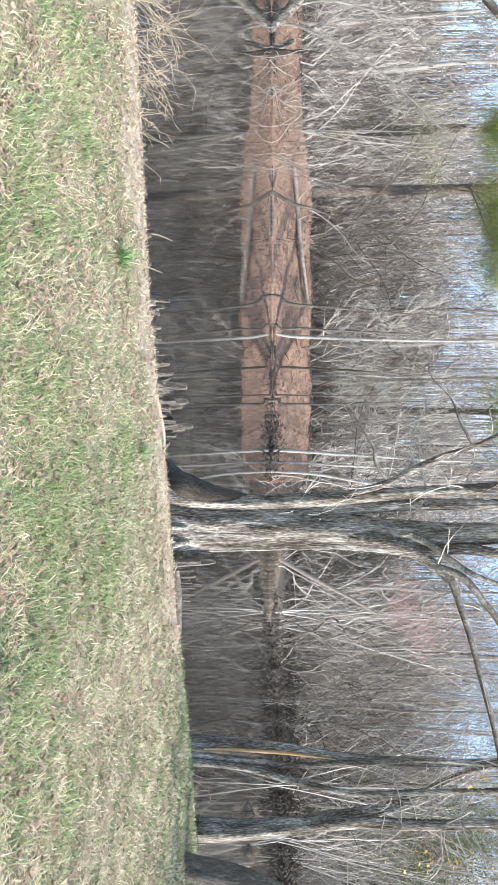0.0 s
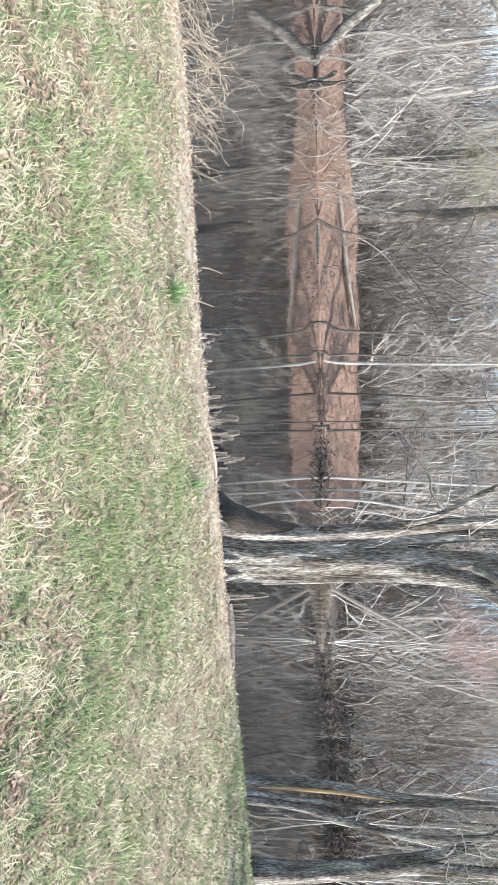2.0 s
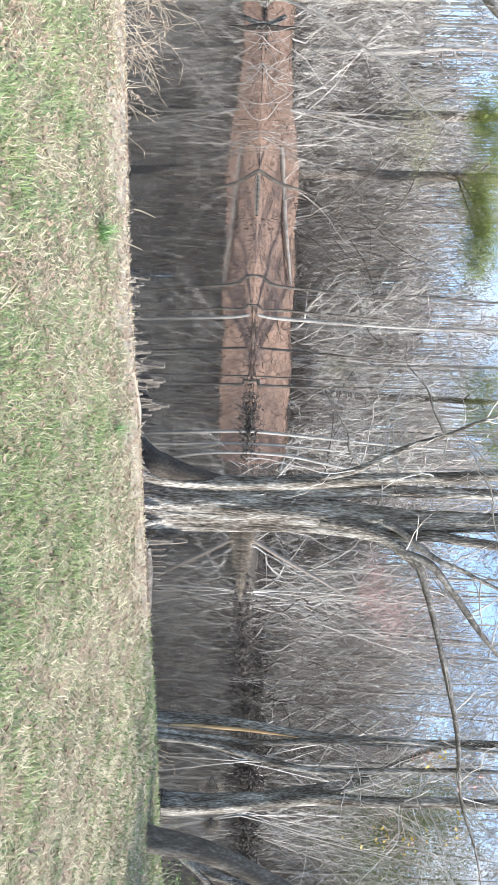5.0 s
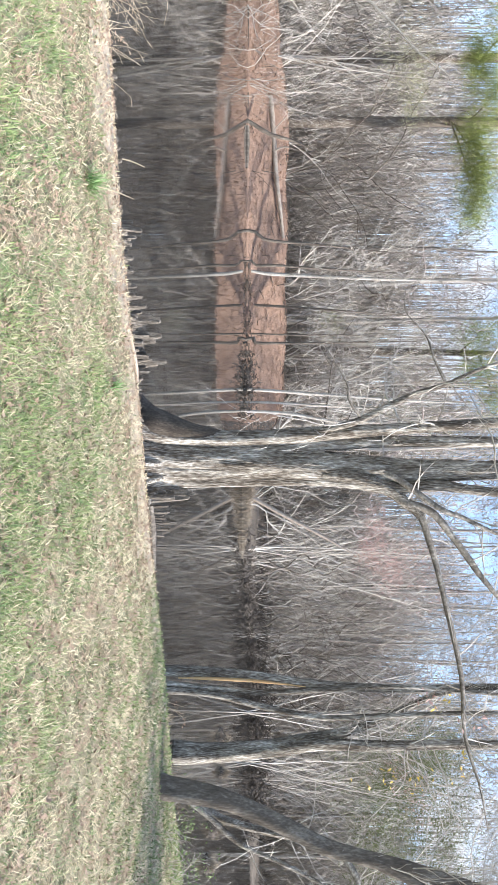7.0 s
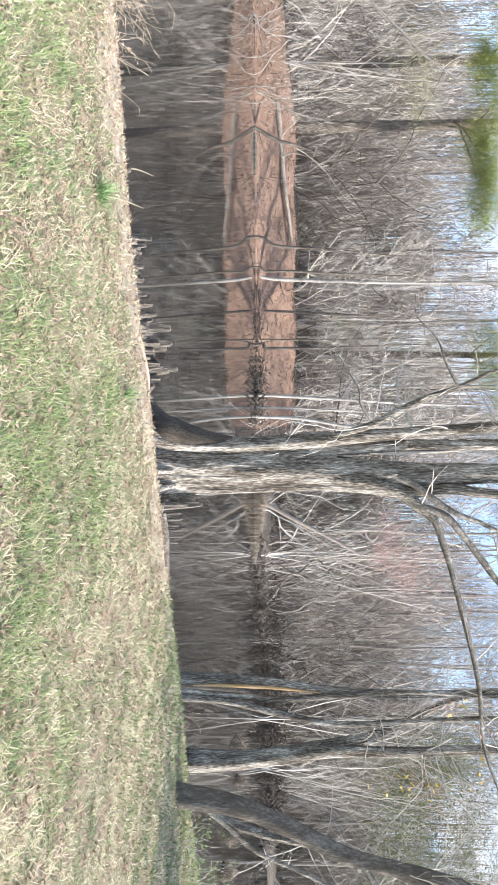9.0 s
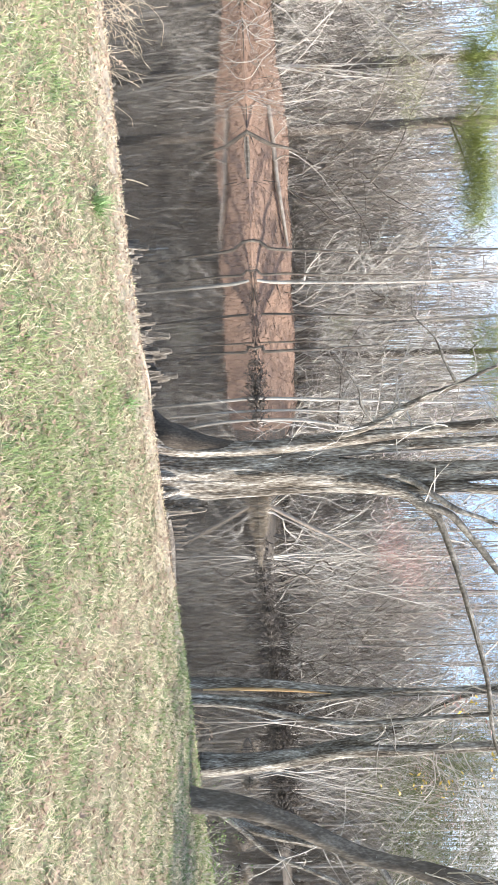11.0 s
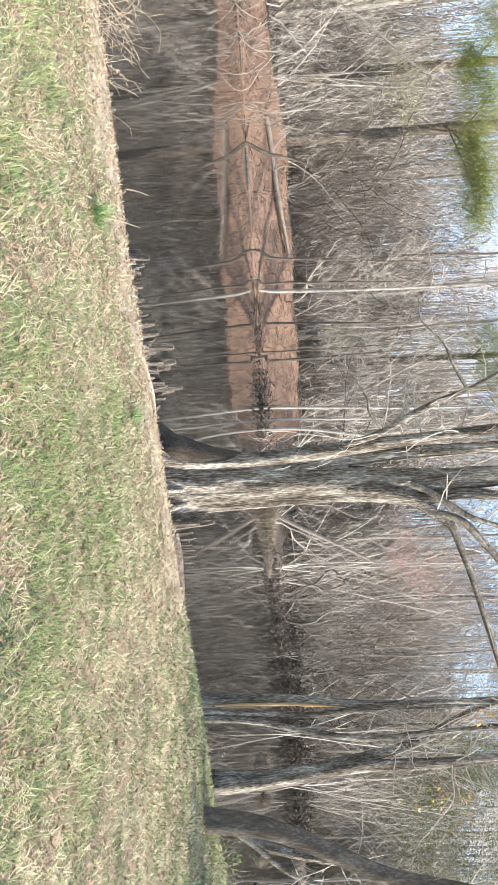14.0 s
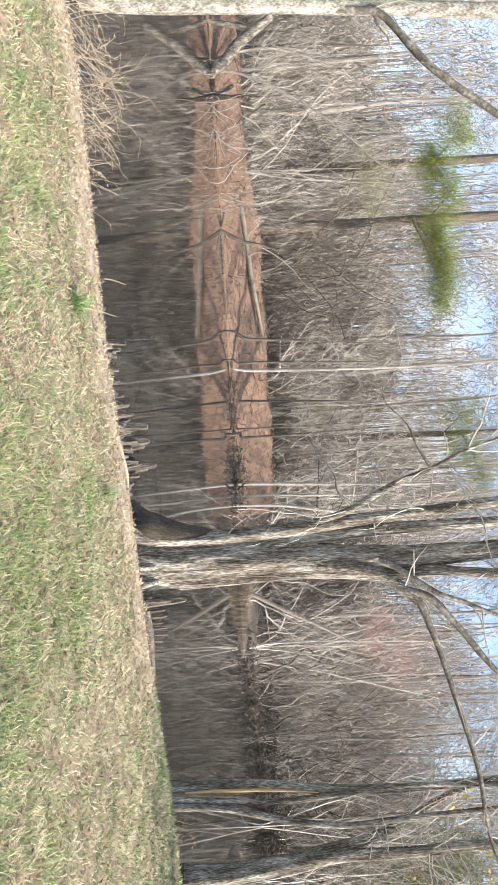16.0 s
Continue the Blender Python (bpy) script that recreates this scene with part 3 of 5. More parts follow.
bark_tree("leaning_tree", "pale leaning tree growing from the pond's edge", [("trunk", T4), ("stem", T4B)], [(T4, 28, 1.8, 0.015, 0.25, 2, 0.0, None), (T4B, 14, 1.2, 0.013, 0.3, 2, 0.0, None)], M_BARK, M_TWIG_PALE, sides=24, step=0.08, rough=0.02, ridge=0.05, seed=51, group="trees along the near bank")

L2 = [(-7.44, 9.8, -0.41, 0.194), (-7.29, 9.8, -0.15, 0.137), (-7.22, 9.8, 0.12, 0.125), (-7.09, 9.8, 0.91, 0.117), (-6.92, 9.8, 2.93, 0.105), (-6.73, 9.8, 4.85, 0.105), (-6.58, 9.8, 6.44, 0.105), (-6.43, 9.8, 9.5, 0.03)]
L2B = [(-6.90, 9.82, 3.1, 0.04), (-6.80, 9.79, 3.75, 0.055), (-6.72, 9.74, 4.1, 0.056), (-6.58, 9.7, 4.46, 0.054), (-5.76, 9.7, 5.1, 0.056), (-4.8, 9.7, 6.22, 0.048), (-3.6, 9.7, 7.6, 0.015)]
bark_tree("bank_tree", "slim lichen-spotted grey tree beside dead weeds", [("trunk", L2), ("branch", L2B)],
          [(L2B, 9, 1.2, 0.012, 0.2, 2, 0.0, None), (L2, 8, 1.2, 0.012, 0.5, 2, 0.02, None)], M_LICHEN, M_TWIG, sides=24, step=0.08, rough=0.02, ridge=0.05, seed=61, group="trees along the near bank")
L1 = [(-27.05, 35.36, -0.4, 0.73), (-26.98, 35.36, 0.57, 0.613), (-26.84, 35.36, 2.31, 0.554), (-26.65, 35.36, 4.85, 0.554), (-25.93, 35.36, 11.79, 0.554), (-25.33, 35.36, 17.51, 0.525), (-24.93, 35.36, 24, 0.1)]
L3 = [(-33.41, 36.36, -0.4, 0.78), (-32.71, 36.36, 5.92, 0.66), (-31.1, 36.36, 14.53, 0.6), (-30.42, 36.36, 18.4, 0.57), (-29.82, 36.36, 24, 0.1)]
L4 = [(-30.08, 38.36, -0.4, 0.285), (-29.55, 38.36, 5.87, 0.253), (-29.39, 38.36, 14.51, 0.253), (-30.3, 38.36, 19.1, 0.222), (-30.7, 38.36, 23, 0.05)]
for line, seed, bark in ((L1, 71, M_BARK_PALE), (L3, 72, M_BARK_DARK), (L4, 73, M_BARK_PALE)):
    bark_tree("swamp_tree", "tall smooth-barked tree rising straight out of the pond", [("trunk", line)], [(line, 13, 4.5, 0.06, 0.4, 2, 0.02, None)], bark, M_TWIG, sides=14, step=0.5, flute=0.03, rough=0.03, seed=seed, group="trees standing in the pond")

# ---- saplings and fallen wood along the far bank ----
BANK = {
    "hooked": [(-3.01, 50.0, -0.1, 0.124), (-3.16, 50.0, 0.57, 0.165), (-2.8, 50.0, 0.66, 0.165), (-2.79, 50.0, 1.96, 0.144), (-2.8, 50.0, 4.81, 0.124), (-2.93, 50.0, 9.65, 0.083), (-3, 50, 13, 0.02)],
    "bowed": [(-10.55, 49.2, -0.2, 0.142), (-10.47, 49.2, 0.6, 0.162), (-9.99, 49.2, 1.19, 0.162), (-9.78, 49.2, 2.38, 0.142), (-9.63, 49.2, 4.74, 0.121), (-9.19, 49.2, 8.66, 0.081), (-9, 49.3, 12, 0.02)],
    "bent": [(-8.38, 49.0, -0.2, 0.081), (-8.45, 49.0, 0.39, 0.101), (-8.13, 49.0, 0.71, 0.121), (-8.11, 49.0, 2.37, 0.121), (-7.93, 49.0, 4.74, 0.121), (-7.77, 49.0, 7.89, 0.081), (-7.6, 49, 11, 0.02)],
    "straight": [(-8.0, 50.6, 0.3, 0.15), (-7.81, 50.6, 1.36, 0.175), (-7.71, 50.6, 3.18, 0.19), (-7.55, 50.6, 6.4, 0.165), (-7.38, 50.6, 11.2, 0.124), (-7.3, 50.6, 15, 0.03)],
    "slim": [(-5.73, 52.0, 0.1, 0.129), (-5.57, 52.0, 3.22, 0.129), (-5.23, 52.0, 8.26, 0.086), (-5, 52, 12, 0.02)],
    "thin": [(-3.56, 51.5, 0.0, 0.084), (-3.49, 51.5, 3.2, 0.084), (-3.49, 51.5, 8.16, 0.063), (-3.5, 51.5, 11, 0.02)],
    "white": [(0.54, 49.0, -0.1, 0.14), (0.68, 49.0, 2.45, 0.155), (0.92, 49.0, 6.4, 0.14), (1.22, 49.0, 11.2, 0.12), (1.4, 49, 16, 0.03)],
    "leaning": [(2.08, 49.0, -0.1, 0.12), (2.26, 49.0, 3.2, 0.16), (2.8, 49.0, 6.4, 0.14), (3.42, 49.0, 10.4, 0.12), (4, 49, 14, 0.03)],
    "upright": [(1.45, 49.2, -0.1, 0.12), (1.54, 49.2, 3.2, 0.12), (1.8, 49.2, 8.0, 0.097), (1.9, 49.2, 12, 0.02)],
}
for k, (word, line) in enumerate(BANK.items()):
    pale = word in ("straight", "white", "leaning", "upright")
    line = [(a, b, c, r * 0.72) for a, b, c, r in line]
    bark_tree("sapling", f"{word} {'pale' if pale else 'dark'} sapling at the foot of the leafy bank", [("trunk", line)],
              [(line, 16, 2.2, 0.03, 0.4, 2, 0.02, None)], M_BARK_PALE if pale else M_BARK_DARK, M_TWIG_PALE if pale else M_TWIG, sides=8, step=0.5, flute=0, seed=100 + k, group="saplings on the far bank")


def log(name, label, lines, mat, seed, group="fallen wood by the pond"):
    f = lines[0][0]
    t = thing(name, f[0], f[1], f[2], label, "log", group)
    for k, line in enumerate(lines):
        part("stem" if k == 0 else "branch", mesh_from("stem", *tube(line, 8, 0.4, 0.08, 0, seed + k, f[:3]), mat), t)
    return t


log("fallen_log", "weathered fallen trunk lying along the leafy bank",
    [[(-21.0, 52.6, 1.5, 0.2), (-19.2, 52.8, 1.7, 0.2), (-17.2, 53.0, 1.85, 0.19), (-14.7, 53.3, 2.1, 0.17), (-12.6, 53.7, 2.4, 0.14), (-11.0, 54.0, 2.6, 0.12)],
     [(-17.1, 52.9, 1.8, 0.08), (-17.4, 52.7, 2.6, 0.06), (-17.1, 52.6, 3.5, 0.03)], [(-18.5, 52.8, 1.7, 0.07), (-19.2, 52.6, 2.4, 0.05), (-19.9, 52.6, 3.3, 0.02)]], M_LOG, 201)
log("fallen_branch", "dark forked branch arching from the water onto the bank",
    [[(-18.23, 49.5, -0.2, 0.13), (-17.73, 49.5, 0.62, 0.15), (-17.21, 49.6, 1.6, 0.14), (-16.79, 49.7, 3.18, 0.09), (-16.11, 49.8, 4.75, 0.04)]], M_BARK_DARK, 211)
log("fallen_log", "dark log floating at the foot of the bank", [[(-17.5, 48.8, 0.02, 0.14), (-16.2, 48.8, 0.04, 0.15), (-14.7, 48.8, 0.0, 0.1)]], M_BARK_DARK, 221)
log("leaning_log", "thick pale trunk leaning out over the water",
    [[(-29.37, 48.8, -0.3, 0.403), (-30.43, 48.8, 0.96, 0.403), (-31.77, 48.8, 2.19, 0.403), (-32.68, 48.8, 3.41, 0.352), (-33.59, 48.8, 4.63, 0.302)],
     [(-27.82, 48.8, -0.3, 0.201), (-28.15, 48.8, 0.73, 0.201), (-28.58, 48.8, 1.55, 0.151)],
     [(-33.33, 48.3, -0.2, 0.150), (-32.82, 48.3, 1.61, 0.199), (-32.54, 48.3, 2.73, 0.150)]], M_BARK, 231)
log("stump", "dark wet stump standing at the water's edge", [[(-27.6, 48.4, -0.4, 0.26), (-27.6, 48.4, 0.3, 0.2), (-27.5, 48.4, 1.4, 0.15), (-27.6, 48.4, 2.5, 0.10), (-27.6, 48.4, 2.6, 0.02)]], M_MUD_SHADE, 235)
log("leaning_log", "pale dead trunk leaning among bare brush", [[(7.55, 46.9, -0.1, 0.12), (8.91, 46.9, 2.33, 0.14), (9.89, 46.9, 4.2, 0.12), (10.83, 46.9, 5.96, 0.10), (11.9, 46.9, 7.8, 0.03)], [(9.3, 46.9, 3.1, 0.06), (10.4, 46.9, 4.0, 0.04), (11.8, 46.9, 4.6, 0.015)], [(10.2, 46.9, 4.8, 0.05), (10.1, 46.9, 6.0, 0.03), (10.5, 46.9, 7.4, 0.01)]], M_LOG, 241)


# ---- the woods beyond ----
GAPS = [(-0.21, 0.17, 0.03, 0.035), (-0.17, 0.27, 0.05, 0.04), (-0.09, 0.18, 0.02, 0.025), (0.40, 0.22, 0.06, 0.05), (0.04, 0.19, 0.025, 0.02), (-0.42, 0.27, 0.06, 0.03)]      # side, height, half width, half height


def opening(side, up):
    """Where the tree tops leave gaps to the sky: above 0.2 or so stands open; side and up are slopes seen from the lawn."""
    gap = np.sin(side * 19 + 1.5 * np.sin(up * 31)) * np.sin(up * 27 + side * 9 + 1.0) + 0.7 * np.sin(side * 41 + up * 23) * np.sin(up * 47 - side * 13)
    for at, high, wide, tall in GAPS:
        gap = gap + 1.6 * np.exp(-(((side - at) / wide) ** 2) - ((up - high) / tall) ** 2)
    return gap - 9 * np.maximum(0.125 - up, 0)


def forest_tree_meshes(seed, height, r, low, dense):
    rs = np.random.RandomState(seed)
    bend = rs.randn(2) * 0.35
    line = [(0, 0, -0.4, r * 1.25)] + [(bend[0] * (t * 2) ** 1.5 + rs.randn() * 0.12, bend[1] * (t * 2) ** 1.5 + rs.randn() * 0.12, height * t, r * (1 - 0.85 * t)) for t in (0.08, 0.25, 0.45, 0.65, 0.85, 1.0)]
    L = smooth_line(line, 0.8)
    S = []
    for _ in range(dense):
        t = low + (1 - low) * rs.rand() ** 0.85
        i = int(t * (len(L) - 2))
        a = rs.rand() * 6.283
        reach = height * 0.17 * (1.25 - t) * (0.5 + 0.9 * rs.rand()) + 1.0
        grow(S, rs, L[i, :3], (math.cos(a), math.sin(a), 0.2 + 1.0 * rs.rand()), reach, max(0.02, L[i, 3] * 0.34), 3, 0.9, 0.27, 0.05, 0.9, 1, 0.6, 0.4)
    S = np.array(S)
    S[:, 6:8] = np.maximum(S[:, 6:8], 0.014)
    return mesh_from("trunk", *tube(line, 7, 0.9, 0.05, 0, seed), M_FOREST), mesh_from("crown", *twig_mass(S, 0.04), (M_TWIG, M_TWIG_PALE, M_TWIG_PINK)[seed % 3])


def scatter(kind_name, makers, places, label, category, group, rs):
    firsts = []
    for k, (x, y, sc) in enumerate(places):
        z = set_on(x, y) if y > far_edge(x) or y < near_edge(x) else -0.25
        m = pose(x, y, z, 0, 0, rs.rand() * 360) @ Matrix.Scale(sc, 4)
        if k < len(makers):
            t = tagged(new(kind_name, makers[k][0]), label, category, group) if len(makers[k]) == 1 else thing(kind_name, x, y, z, label, category, group)
            for name, me in zip(("trunk", "crown"), makers[k] if len(makers[k]) == 2 else ()):
                part(name, me, t)
            t.matrix_basis = m
            firsts.append(t)
        else:
            o = firsts[k % len(firsts)]
            c = copy_thing(o, m)
            c.matrix_basis = m


rs = np.random.RandomState(5)
makers = [forest_tree_meshes(300 + k, h, r, low, dn) for k, (h, r, low, dn) in enumerate(
    ((26, 0.22, 0.15, 30), (22, 0.14, 0.1, 28), (29, 0.27, 0.25, 32), (18, 0.10, 0.08, 24), (25, 0.17, 0.15, 30), (28, 0.23, 0.2, 32), (15, 0.08, 0.06, 22), (24, 0.16, 0.2, 30)))]
places = []
while len(places) < 86:
    y = 55 + 50 * rs.rand() ** 1.5
    x = y * (-0.82 + 1.75 * rs.rand())
    if abs(x / y + 0.21) > 0.05 and y > far_edge(x) + (9 if x < 3 else 2.5) and not (-33 < x < -14 and y < 65) and all((x - a) ** 2 + (y - b) ** 2 > 4 for a, b, _ in places):
        places.append((x, y, 0.8 + 0.45 * rs.rand()))
while len(places) < 108:
    x = 22 + 45 * rs.rand()
    y = float(far_edge(x)) + 3 + 16 * rs.rand()
    if 0.25 < x / y < 0.95:
        places.append((x, y, 1.0 + 0.45 * rs.rand()))
while len(places) < 120:
    x, y = -34 + 46 * rs.rand(), 66 + 22 * rs.rand()
    places.append((x, y, 1.0 + 0.35 * rs.rand()))
scatter("forest_tree", makers, places, "tall slender bare grey tree in the woods", "tree", "bare trees of the far woods", rs)


def brush_meshes(seed, height, width, stems, mat, droop):
    rs = np.random.RandomState(seed)
    S, lines = [], []
    for _ in range(stems):
        a, lean = rs.rand() * 6.283, rs.rand() ** 0.7
        d = np.array([math.cos(a) * lean * width / height, math.sin(a) * lean * width / height, 1.0])
        grow(S, rs, (math.cos(a) * 0.15, math.sin(a) * 0.15, -0.1), d / np.linalg.norm(d), height * (0.5 + 0.6 * rs.rand()), 0.02, 3, height / 7, 0.24, droop, 0.8, 1, 0.55, 0.35)
    S = np.array(S)
    S[:, 6:8] = np.clip(S[:, 6:8], 0.008, 0.05)
    return (mesh_from("brush", *twig_mass(S, 0.02), mat),)


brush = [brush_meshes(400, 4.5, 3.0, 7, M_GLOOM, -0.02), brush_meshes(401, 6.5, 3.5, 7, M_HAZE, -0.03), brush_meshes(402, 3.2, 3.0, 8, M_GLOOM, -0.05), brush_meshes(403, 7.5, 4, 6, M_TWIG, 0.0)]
places = [(-19.5, 49, 1.1), (-21, 50, 1.45), (-23.5, 50.5, 1.1), (-25, 51, 1.0)]
while len(places) < 64:
    x = -42 + 95 * rs.rand() ** 0.8
    gap = rs.rand() ** 1.6
    y = far_edge(x) + ((11 + 12 * gap) if x < 4 else (-0.3 + 9 * gap))
    places.append((x, y, 0.7 + 0.6 * rs.rand()))
scatter("brush", brush, places, "bare tangled brush with thin grey twigs", "shrub", "bare brush on the far bank", rs)


def scrub_meshes(seed, h):
    """A low dense tangle of dark roots, sticks and caught leaves."""
    r2 = np.random.RandomState(seed)
    S = []
    for _ in range(8):
        a = r2.rand() * 6.283
        d = np.array([math.cos(a), 0.4 * math.sin(a), 0.15 + 0.7 * r2.rand()])
        grow(S, r2, (r2.randn() * 0.5, r2.randn() * 0.2, 0.05 * r2.rand()), d / np.linalg.norm(d), h * (0.6 + r2.rand()), 0.035, 2, h / 4, 0.25, -0.08, 0.8)
    S = np.array(S)
    S[:, 6:8] = np.clip(S[:, 6:8], 0.012, 0.05)
    V, F = prisms(S, 3)
    V2, F2 = flecks(r2, (0, 0, h * 0.2), (1.6, 0.5, h * 0.4), 140, 0.08)
    return joined([(V, F), (V2, F2)])


def shore_scrub():
    """The dark tangle all along the far waterline, too small to pick apart."""
    r2 = np.random.RandomState(420)
    kinds = [scrub_meshes(410 + k, 0.45 + 0.12 * k) for k in range(3)]
    spots = [(0.6, 49.6, 2.0), (1.6, 49.3, 1.8), (-0.2, 49.9, 1.5)]
    spots += [(x_, float(far_edge(x_)) + 0.1 + 0.4 * r2.rand(), (0.3 if x_ < 5 else 1.1) + 0.6 * r2.rand()) for x_ in list(np.linspace(-8.2, 2.5, 14)) + list(np.linspace(-31, -27, 3)) + list(np.linspace(11.5, 44, 30))]
    spots += [(x_, float(far_edge(x_)) + 0.8 + 3.0 * r2.rand(), 2.2 + 1.2 * r2.rand()) for x_ in np.linspace(21, 50, 26)]
    pieces = []
    for k, (x_, y_, sc) in enumerate(spots):
        V, F = kinds[k % 3]
        a = r2.rand() * 0.8 + (3.14 if r2.rand() < 0.5 else 0)
        c, s_ = math.cos(a), math.sin(a)
        pieces.append((V @ np.array([[c, s_, 0], [-s_, c, 0], [0, 0, 1]]) * sc + (x_, y_, set_on(x_, y_)), F))
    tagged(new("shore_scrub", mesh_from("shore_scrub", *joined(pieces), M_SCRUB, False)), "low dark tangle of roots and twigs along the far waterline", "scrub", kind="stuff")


shore_scrub()


def bank_leaves():
    """Drifts of fallen leaves and broken sticks over the far bank."""
    r2 = np.random.RandomState(440)
    n = 44000
    x_ = -50 + 55 * r2.rand(n)
    y_ = far_edge(x_) + 0.2 + 13 * r2.rand(n)
    c = np.stack([x_, y_, land(x_, y_) + 0.05], 1)
    u = r2.randn(n, 3) * (1, 1, 0.3)
    u /= np.linalg.norm(u, axis=1)[:, None]
    w = np.cross(u, r2.randn(n, 3) * (0.35, 0.35, 1))
    w /= np.linalg.norm(w, axis=1)[:, None]
    sz = 0.04 + 0.045 * r2.rand(n, 1)
    V = np.stack([c - u * sz, c + w * sz * 0.6, c + u * sz, c - w * sz * 0.6], 1).reshape(-1, 3)
    tagged(new("leaf_litter", mesh_from("leaf_litter", V, np.arange(4 * n).reshape(-1, 4), M_BANKLEAF, False)), "thick drift of reddish-brown dead leaves on the far bank", "leaves", kind="stuff")
    k = 420
    x_ = -36 + 42 * r2.rand(k)
    f = 0.3 + 12.5 * r2.rand(k) ** 0.8
    y_ = far_edge(x_) + f
    a = np.stack([x_, y_, land(x_, y_) + 0.04], 1)
    d = np.stack([r2.randn(k), r2.randn(k) * 0.5, 0.25 + 0.8 * r2.rand(k) * (r2.rand(k) < 0.4)], 1)
    b = a + d / np.linalg.norm(d, axis=1)[:, None] * (0.3 + 1.1 * r2.rand(k, 1))
    rad = 0.012 + 0.03 * r2.rand(k, 1) ** 2
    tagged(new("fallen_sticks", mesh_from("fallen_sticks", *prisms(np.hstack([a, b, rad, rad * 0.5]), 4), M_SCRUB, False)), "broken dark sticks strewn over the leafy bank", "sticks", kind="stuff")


bank_leaves()


def wavy_saplings():
    """Thin crooked dark saplings on the far shore."""
    r2 = np.random.RandomState(430)
    for x_ in (13.5, 15.2, 17.4, 19.0, 21.5, 24.0, 26.5, 29.5, 33.0, 36.5):
        y_ = float(far_edge(x_)) + 1.0 + 2 * r2.rand()
        h = 7 + 5 * r2.rand()
        line = [(x_ + 0.45 * r2.randn() * (k > 0), y_, set_on(x_, y_) - 0.2 + h * k / 7, 0.085 * (1 - 0.8 * k / 7)) for k in range(8)]
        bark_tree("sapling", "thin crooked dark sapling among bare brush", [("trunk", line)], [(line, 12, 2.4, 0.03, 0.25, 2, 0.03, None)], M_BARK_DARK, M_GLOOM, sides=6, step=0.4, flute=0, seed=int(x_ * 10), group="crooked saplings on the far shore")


wavy_saplings()


def pale_shrub():
    """The big arching bush of pale twigs over the water."""
    t = thing("arching_shrub", -25.5, 48.5, -0.1, "large arching shrub of pale bare twigs over the water", "shrub")
    r2 = np.random.RandomState(77)
    fine = []
    for k in range(13):
        S = []
        d = np.array([-0.3 + 1.2 * r2.rand(), -0.3 + 0.4 * r2.rand(), 1.0])
        grow(S, r2, (2.4 * r2.randn(), 0.6 * r2.randn(), 0), d / np.linalg.norm(d), 6 + 6 * r2.rand(), 0.036, 3, 0.65, 0.24, -0.03, 0.95, 1, 0.55, 0.3)
        S = np.array(S)
        S[:, 6:8] = np.clip(S[:, 6:8] * 0.6, 0.007, 0.026)
        thick = S[:, 6] > 0.018
        part("stem", mesh_from("stem", *prisms(S[thick], 5), M_TWIG), t)
        airy = (S[:, 2] > 2.6) | (r2.rand(len(S)) < 0.3)
        fine.append(twig_mass(S[~thick & airy], 0.022))
    arches = ([(-4.6, 0.8, 0.2, 0.11), (-4.0, 0.5, 2.4, 0.10), (-1.4, 0.2, 6.6, 0.085), (1.4, 0, 9.6, 0.07), (3.4, -0.2, 11.4, 0.05), (5.2, -0.3, 13.6, 0.035), (7.0, -0.4, 14.0, 0.02), (8.0, -0.4, 13.2, 0.008)],
              [(-5.4, 0.6, 0.2, 0.09), (-5.8, 0.4, 4.0, 0.08), (-4.6, 0.2, 7.6, 0.06), (-2.6, 0, 10.4, 0.04), (-0.4, 0, 11.6, 0.015)])
    for k, line in enumerate(arches):
        part("stem", mesh_from("stem", *tube(line, 8, 0.4, 0.08, 0, 78 + k), M_BARK_PALE), t, "long pale arching stem")
        S = []
        twigs_along(S, r2, line, 30, 1.7, 0.03, 0.15, 3, -0.02, 1.0)
        S = np.array(S)
        S[:, 6:8] = np.clip(S[:, 6:8], 0.009, 0.04)
        fine.append(twig_mass(S, 0.015))
    part("crown", mesh_from("crown", *joined(fine), M_TWIG), t)


pale_shrub()


def needle_sprays(rs, centre, size, count):
    """Drooping sprays of fine needles: bunches of slivers round many short twigs."""
    bunch = max(1, count // 22)
    c = np.array(centre) + rs.randn(bunch, 3) * np.array(size) * 0.55
    c = np.repeat(c, 22, 0) + rs.randn(bunch * 22, 3) * 0.2
    d = rs.randn(len(c), 3) * (1, 0.6, 0.8) + (0, 0, 0.25)
    d /= np.linalg.norm(d, axis=1)[:, None]
    ln = 0.16 + 0.2 * rs.rand(len(c), 1)
    r = np.full((len(c), 1), 0.011)
    return prisms(np.hstack([c, c + d * ln, r, r * 0.5]), 2)


